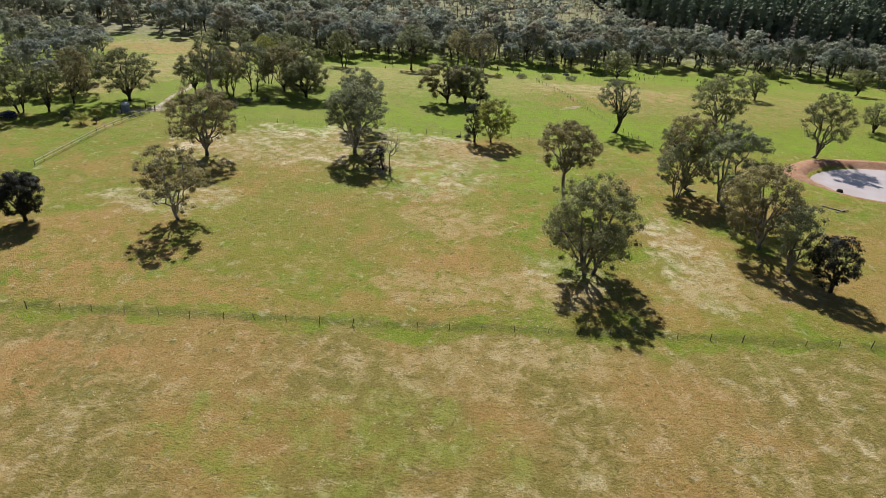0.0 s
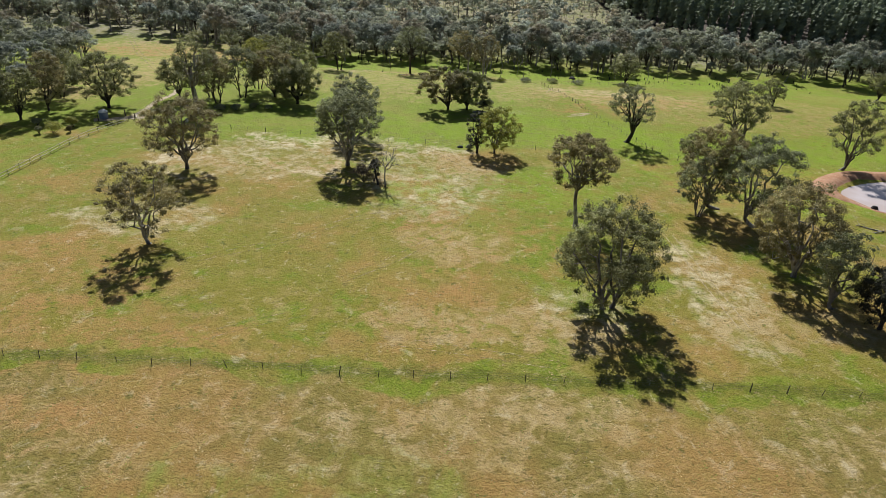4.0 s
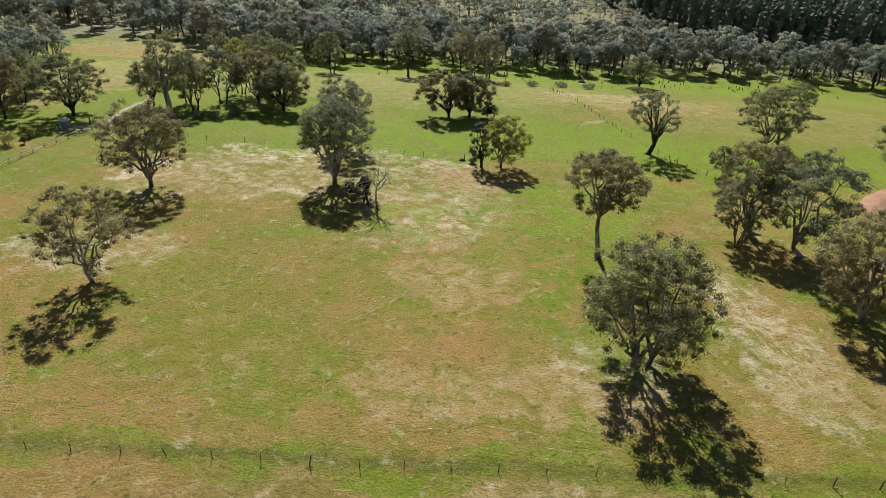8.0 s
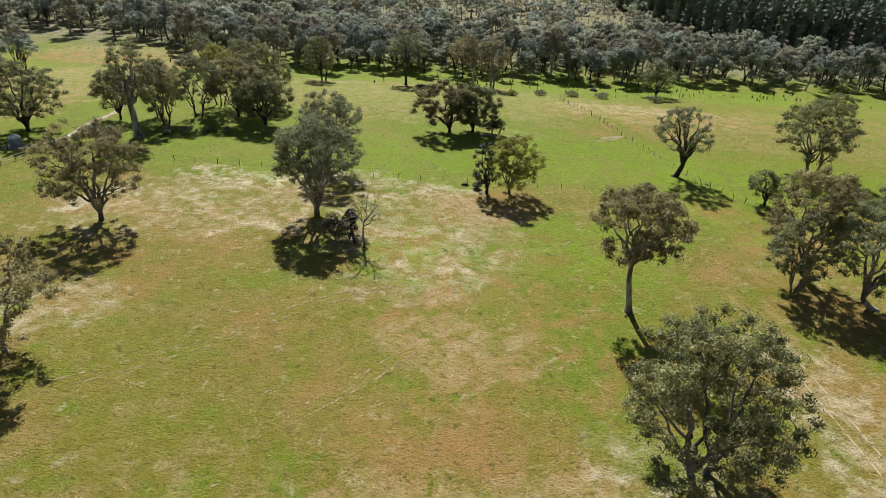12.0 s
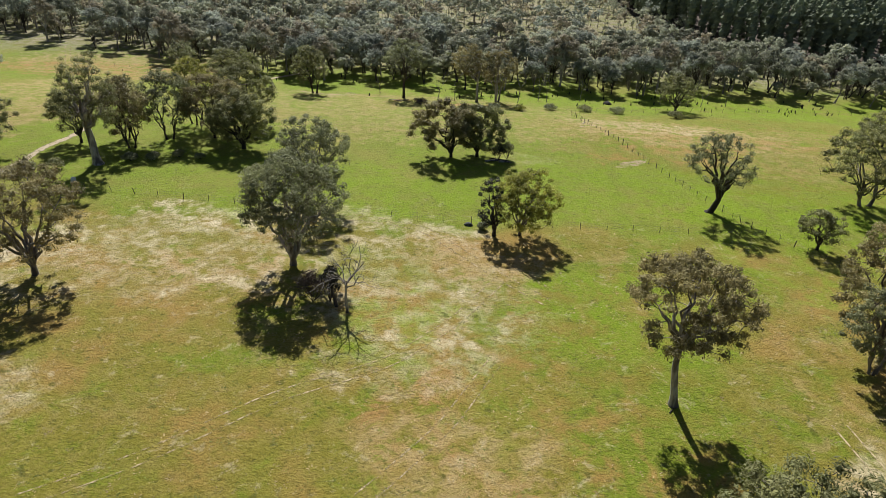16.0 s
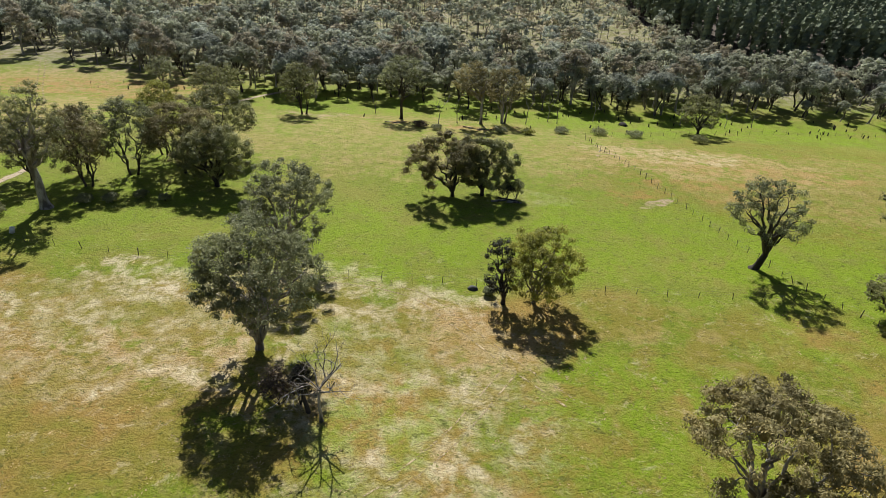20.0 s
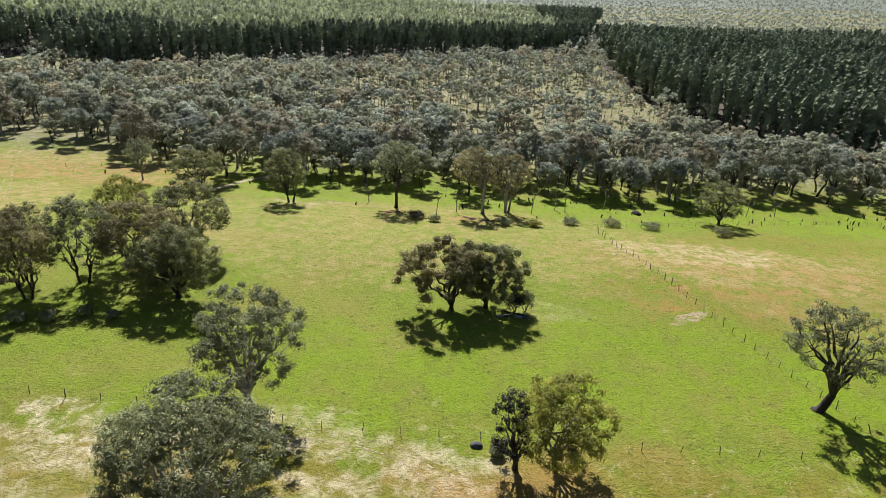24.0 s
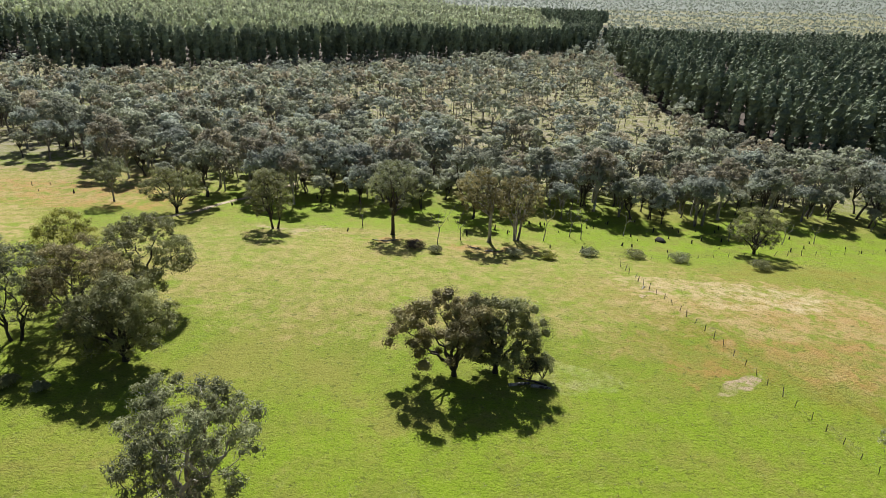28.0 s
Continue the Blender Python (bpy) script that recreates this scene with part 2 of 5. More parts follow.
    tussock = noise_tex(nodes, links, p, 0.85, 2.0, 0.5, 0.3)
    c = blend(nodes, links, ramp(nodes, links, tussock, 0.64, 0.73, 0.0, 0.6), c, (0.075, 0.085, 0.014))
    links.new(c, bsdf.inputs["Base Color"])
    rough = arith(nodes, links, "ADD", arith(nodes, links, "MULTIPLY", tuft, 0.7), arith(nodes, links, "MULTIPLY", speck, 0.5))
    bump(nodes, links, bsdf, rough, 0.9, 0.42)
    return m


# centre, half sizes, turn, softness; tone; strength
GROUND_SPOTS = [
    ((-58, 428, 14, 14), "pale", 0.6), ((-22, 442, 12, 20), "pale", 0.6), ((30, 450, 16, 26), "green", 0.6), ((-3, 322, 12, 12), "straw", 0.7), ((-12, 352, 10, 12), "pale", 0.6), ((80, 455, 5, 40, -6), "pale", 0.7), ((54, 350, 16, 18), "green", 0.6), ((86, 400, 8, 22), "pale", 0.6), ((98, 340, 14, 8), "soil", 0.7), ((20, 400, 30, 30), "straw", 0.6),
    ((-42, 133, 22, 14, 10), "pale", 0.85), ((-33, 146, 16, 5, 5), "pale", 0.8), ((-6, 131, 17, 14, -20), "pale", 0.58), ((-38, 127, 20, 9, 8), "rust", 0.5), ((-46, 139, 12, 6, 0), "olive", 0.6), ((-30, 138, 9, 6, 20), "olive", 0.55), ((-2, 139, 9, 5, -20), "rust", 0.45), ((-12, 135, 8, 5, 0), "green", 0.45),
    ((-12, 147, 16, 4, -12), "pale", 0.6), ((3, 134, 9, 5, -35), "straw", 0.6), ((0, 104, 10, 12), "rust", 0.75),
    ((0, 84, 14, 16), "rust", 0.65), ((16, 84, 7, 8), "pale", 0.65), ((-42, 70, 24, 7), "rust", 0.65), ((14, 116, 16, 22), "green", 0.95),
    ((18, 96, 12, 14), "green", 0.8), ((17, 126, 14, 12), "lush", 0.6), ((37.5, 90, 6.5, 16, 5), "pale", 0.55), ((46, 82, 12, 6), "straw", 0.7), ((-4, 116, 12, 7, 25), "pale", 0.32), ((-1, 100, 9, 9, 10), "straw", 0.7), ((4, 78, 20, 5, -4), "straw", 0.7), ((-52, 104, 12, 7, 10), "pale", 0.5),
    ((-9, 122, 7, 8), "lush", 0.6), ((48, 161, 16, 12, 20), "lush", 0.95), ((70, 150, 40, 30), "lush", 0.6), ((14, 164, 44, 17, 4), "lush", 0.5), ((-30, 160, 30, 14), "lush", 0.4), ((72, 200, 60, 34), "olive", 0.8), ((75, 196, 45, 24, -5), "straw", 0.4), ((47, 207, 26, 14, -10), "straw", 0.7), ((52, 203, 24, 7, -10), "rust", 0.35),
    ((40, 212, 18, 7, -12), "pale", 0.4), ((-19.5, 233, 5.5, 2.6), "rust", 0.9), ((2, 231, 9, 3), "rust", 0.8), ((20, 168, 26, 12, 4), "lush", 0.5), ((40, 189, 18, 6, 10), "rust", 0.5), ((32, 181, 3.2, 1.9, 10, 0.25), "soil", 0.95), ((26, 210, 2.2, 1.2, 20, 0.3), "soil", 0.7),
    ((-40, 237, 9, 2.2, 8), "soil", 0.6), ((-108, 262, 40, 20), "straw", 0.9), ((-108, 252, 44, 12), "rust", 0.6), ((-15, 215, 60, 30), "straw", 0.5),
    ((-105, 205, 22, 40), "straw", 0.75), ((-61, 84, 20, 12), "rust", 0.7), ((-88, 130, 22, 24), "green", 0.7), ((10, 179, 5, 2.6), "pale", 0.18),
    ((-25, 96, 20, 14), "olive", 0.7), ((-48, 56, 14, 6), "rust", 0.8), ((-10, 48, 22, 8), "green", 0.55), ((6, 61, 16, 5), "straw", 0.6),
    ((0, 67.9, 190, 2.0, 1.2, 0.25, 0.35), "green", 0.8), ((-48, 118, 22, 12), "olive", 0.7), ((-30, 250, 40, 10), "lush", 0.7), ((60, 248, 70, 14), "lush", 0.8),
]


def axis_lines(cuts):
    out = [cuts[0][0]]
    for a, b, step in cuts:
        out += list(np.linspace(a, b, max(1, round((b - a) / step)) + 1)[1:])
    return np.array(out)


gx = axis_lines([(-4000, -1000, 300), (-1000, -300, 50), (-300, -110, 10), (-110, 120, 2.0), (120, 300, 10), (300, 1000, 50), (1000, 4000, 300)])
gy = axis_lines([(-600, -50, 50), (-50, 30, 8), (30, 270, 2.0), (270, 480, 8), (480, 1200, 40), (1200, 4600, 200)])
mx, my = np.meshgrid(gx, gy)
gverts = np.stack([mx, my, land(mx, my)], -1).reshape(-1, 3)
idx = np.arange(len(gx) * len(gy)).reshape(len(gy), len(gx))
gfaces = np.stack([idx[:-1, :-1], idx[:-1, 1:], idx[1:, 1:], idx[1:, :-1]], -1).reshape(-1, 4)
ground = new("ground", quads("ground", gverts, gfaces))
ground.data.materials.append(ground_material())
tagged(ground, "grassy paddock, green with straw-pale and rusty dry patches", "ground", kind="structure")


# ---- trees ----
def tube(path, radii, sides):
    """Corners and faces of a tapered limb along a path."""
    path = np.asarray(path, float)
    ahead = np.gradient(path, axis=0)
    ahead /= np.linalg.norm(ahead, axis=1, keepdims=True) + 1e-9
    side = np.cross(ahead, (0.31, 0.95, 0.05))
    side /= np.linalg.norm(side, axis=1, keepdims=True) + 1e-9
    up = np.cross(ahead, side)
    a = np.linspace(0, 2 * np.pi, sides, endpoint=False)
    ring = np.cos(a)[None, :, None] * side[:, None] + np.sin(a)[None, :, None] * up[:, None]
    v = path[:, None] + ring * np.asarray(radii)[:, None, None]
    i = np.arange(len(path) * sides).reshape(len(path), sides)
    j = np.roll(i, -1, 1)
    f = np.stack([i[:-1], j[:-1], j[1:], i[1:]], -1).reshape(-1, 4)
    return v.reshape(-1, 3), f


def joined(pieces):
    verts, faces, n = [], [], 0
    for v, f in pieces:
        verts.append(v)
        faces.append(f + n)
        n += len(v)
    return np.concatenate(verts), np.concatenate(faces)


def bent(rng, a, b, n, sag, wob):
    """A crooked path from a to b: two gentle bends and a sag or arch."""
    t = np.linspace(0, 1, n)[:, None]
    size = np.linalg.norm(b - a)
    off = rng.normal(0, wob, 3) * np.sin(t * np.pi) + rng.normal(0, wob * 0.6, 3) * np.sin(2 * t * np.pi) + rng.normal(0, wob * 0.12, (n, 3)) * np.sin(t * np.pi)
    p = a + (b - a) * t + off * size
    p[:, 2] += (sag * np.sin(t * np.pi) * size)[:, 0]
    return p


def domes(rng, centres, radii, flat=0.75, sides=6, rings=(-0.35, 0.25, 0.85, 1.5), rough=0.16):
    """The closed leafy heart of each clump: a ragged dome of facets."""
    a = np.linspace(0, 2 * np.pi, sides, endpoint=False)
    unit = np.array([[(math.cos(e) * math.cos(t), math.cos(e) * math.sin(t), math.sin(e)) for t in a + 0.5 * k] for k, e in enumerate(rings)])
    n, m = len(centres), len(rings) * sides
    v = unit.reshape(1, m, 3) * (1, 1, flat) * np.asarray(radii)[:, None, None] * rng.uniform(1 - rough, 1 + rough, (n, m, 1)) + np.asarray(centres)[:, None]
    i = np.arange(m).reshape(len(rings), sides)
    j = np.roll(i, -1, 1)
    f = np.stack([i[:-1], j[:-1], j[1:], i[1:]], -1).reshape(-1, 4)
    return v.reshape(-1, 3), (f[None] + (np.arange(n) * m)[:, None, None]).reshape(-1, 4)


def sprigs(rng, centres, radii, each, length, width, flat=0.75, low=-0.3, hang=0.9, jitter=0.45, up=0.35, inner=0.4):
    """Leaf sprigs over the domes of the clumps, as four-cornered blades that hang more or less."""
    c = np.repeat(centres, each, 0)
    r = np.repeat(radii, each)[:, None]
    n = len(c)
    d = rng.normal(size=(n, 3))
    d /= np.linalg.norm(d, axis=1, keepdims=True)
    d[:, 2] = np.where(d[:, 2] < low, -d[:, 2], d[:, 2])
    p = c + d * r * (1, 1, flat) * rng.uniform(inner, 1.15, (n, 1)) ** 0.6
    nor = d + rng.normal(0, jitter, (n, 3)) + (0, 0, up)
    nor /= np.linalg.norm(nor, axis=1, keepdims=True)
    along = rng.normal(size=(n, 3)) + (0, 0, -hang)
    along -= nor * (along * nor).sum(1, keepdims=True)
    along /= np.linalg.norm(along, axis=1, keepdims=True) + 1e-9
    across = np.cross(nor, along)
    s = rng.uniform(0.6, 1.35, (n, 1))
    l, w = along * length * s * 0.5, across * width * s * 0.5
    v = np.stack([p - l, p + w - l * 0.1, p + l, p - w - l * 0.1], 1).reshape(-1, 3)
    return v, np.arange(4 * n).reshape(n, 4)


def clump_centres(rng, count, centre, radii, lobes=9, spacing=0.8, clump=1.0, floor=-0.7):
    """Places of the leaf tufts: a few uneven lobes about the crown, each carrying many tufts on its outer side, with gaps between."""
    radii = np.array(radii, float)
    turn, heads = rng.uniform(0, 6.28), []
    for k in range(lobes):
        z = floor + (1.0 - floor) * (k + 0.5 + rng.uniform(-0.35, 0.35)) / lobes
        a, flat_r = turn + 2.4 * k + rng.uniform(-0.4, 0.4), math.sqrt(max(0.0, 1 - z * z))
        heads.append(np.array([math.cos(a) * flat_r, math.sin(a) * flat_r, z]) * rng.uniform(0.55, 0.82))
    heads = np.array(heads)
    size = rng.uniform(0.24, 0.44, lobes) * (1.25 if lobes < 7 else 1.0)
    weight = np.cumsum(size ** 2) / (size ** 2).sum()
    out, lobe, tries = [], [], 0
    while len(out) < count and tries < count * 40:
        tries += 1
        d = rng.normal(size=3)
        d /= np.linalg.norm(d)
        if rng.random() < 0.62:
            k = int(np.searchsorted(weight, rng.random()))
            if d[2] < -0.15 and rng.random() < 0.5:
                d[2] = -d[2]
            u = heads[k] + d * size[k] * rng.uniform(0.35, 1.0) ** 0.5
        else:
            d[2] = -d[2] if d[2] < floor - 0.2 else d[2]
            u = d * rng.uniform(0.5, 1.0) ** 0.5
            k = int(np.linalg.norm(heads - u, axis=1).argmin())
        if np.linalg.norm(u) > 1.0:
            u /= np.linalg.norm(u)
        p = u * radii
        if all(np.linalg.norm(p - q) > spacing * clump for q in out):
            out.append(p)
            lobe.append(k)
    return np.array(out) + centre, np.array(lobe), heads * radii + centre


def arch(rng, a, b, n, rise, wob):
    """A limb that first climbs, then reaches out, with kinks."""
    t = np.linspace(0, 1, n)[:, None]
    mid = a + (b - a) * (0.30, 0.30, rise)
    p = (1 - t) ** 2 * a + 2 * t * (1 - t) * mid + t * t * b
    return p + rng.normal(0, wob, (n, 3)) * np.linalg.norm(b - a) * np.sin(t * np.pi)


def tufts_of(rng, cl, size, each, leaf, flat, hang, jitter, core, fringe=0.3, sides=6, rings=(-0.5, 0.1, 0.7, 1.45)):
    """The leaves of a crown: domed tufts with a ragged hanging fringe over a close heart."""
    got = [sprigs(rng, cl, size, each, leaf[0], leaf[1], flat, -0.25, hang, jitter, 0.45, 0.35)]
    if fringe:
        got.append(sprigs(rng, cl - np.stack([0 * size, 0 * size, 0.34 * size], -1), size * 0.92, max(1, round(each * fringe)), leaf[0] * 1.25, leaf[1], 0.55, -0.75, 3.0, jitter, 0.0, 0.5))
    if core:
        got.append(domes(rng, cl - (0, 0, 0.10), size * core, flat, sides, rings, 0.3))
    return joined(got)


def make_tree(rng, low, top, x0, x1, depth=None, stems=1, lean=(0, 0), fork=-0.12, girth=0.35, clumps=76, clump=0.97, each=105,
              leaf=(0.29, 0.10), hang=0.9, limbs=5, flat=0.75, stem_gap=1.2, twig=0.035, jitter=0.6, core=0.36, lobes=None, fringe=0.35, spacing=0.72):
    """Trunks, limbs and leaf crown as arrays, standing at the origin."""
    low *= 0.88
    rx = (x1 - x0) / 2
    ry = depth or rx
    half = (top - low) / 2
    rz = max(0.6 * half, math.sqrt(max(0.01, half * half - (0.30 * ry) ** 2)))
    centre = np.array([(x0 + x1) / 2, 0.0, (low + top) / 2])
    rr = np.array([rx, ry, rz]) * 0.97
    cl, lobe, heads = clump_centres(rng, clumps, centre, rr - 0.3 * clump, lobes or max(7, limbs + 3), spacing, clump)
    trunk, limb_list, twigs = [], [], []
    thick = girth / math.sqrt(stems)
    base_z = centre[2] - rz
    knees = []
    for s in range(stems):
        a = 2 * np.pi * s / stems + rng.uniform(0, 1)
        foot = np.array([math.cos(a), 0.5 * math.sin(a), 0]) * (stem_gap if stems > 1 else 0)
        knee = np.array([lean[0] + foot[0] * 1.6, lean[1] + foot[1] * 1.6, max(0.7, base_z + fork * rz)])
        path = bent(rng, foot + (0, 0, -0.3), knee, 9, 0, 0.014)
        rad = thick * np.linspace(1.0, 0.74, 9)
        rad[0] *= 1.6
        rad[1] *= 1.15
        trunk.append(tube(path, rad, 9))
        knees.append((knee, path))
    for k, head in enumerate(heads):
        knee, path = min(knees, key=lambda q: np.linalg.norm(q[0][:2] - head[:2]) + rng.uniform(0, 0.6))
        start = path[-1] if head[2] > knee[2] + 1.0 else path[int(rng.integers(6, 9))]
        tip = start + (head - start) * rng.uniform(0.86, 1.0)
        lp = arch(rng, start, tip, 9, rng.uniform(0.35, 0.75), 0.035)
        lr = thick * np.linspace(0.62, 0.13, 9)
        limb_list.append(tube(lp, lr, 6))
        nodes, widths = list(lp[3:]), list(lr[3:])
        mine = sorted(cl[lobe == k], key=lambda q: np.linalg.norm(q - tip))
        for q in mine:
            goal = q - (0, 0, 0.25 * clump)
            far = np.linalg.norm(np.array(nodes) - goal, axis=1) + np.maximum(0, np.array(nodes)[:, 2] - goal[2])
            j = int(far.argmin())
            sp = bent(rng, nodes[j], goal, 5, 0.02, 0.07)
            w0 = max(twig * 1.3, min(widths[j] * 0.7, 0.09))
            wr = np.linspace(w0, twig * 0.6, 5)
            twigs.append(tube(sp, wr, 4))
            nodes += list(sp[1:4])
            widths += list(wr[1:4])
    size = clump * rng.uniform(0.62, 1.32, len(cl))
    crown = tufts_of(rng, cl, size, each, leaf, flat, hang, jitter, core, fringe)
    return trunk, limb_list, twigs, crown


def plant_tree(name, x, y, spec, leaves="olive", bark="mid", seed=1, label="", group="", turn=0.0):
    """One tree of its own: trunk or trunks, each limb, twigs and crown."""
    rng = np.random.default_rng(seed)
    trunk, limb_list, twigs, crown = make_tree(rng, **spec)
    tree = thing(name, pose(x, y, height(x, y), 0, 0, turn), label, "tree", group)
    for v, f in trunk:
        part("trunk", quads("trunk", v, f), BARK[bark], tree)
    for v, f in limb_list:
        part("limb", quads("limb", v, f), BARK[bark], tree)
    if twigs:
        tagged(part("twigwork", quads("twigwork", *joined(twigs)), BARK[bark], tree), kind="stuff")
    part("crown", quads("crown", *crown, smooth=False), LEAF[leaves], tree)
    return tree


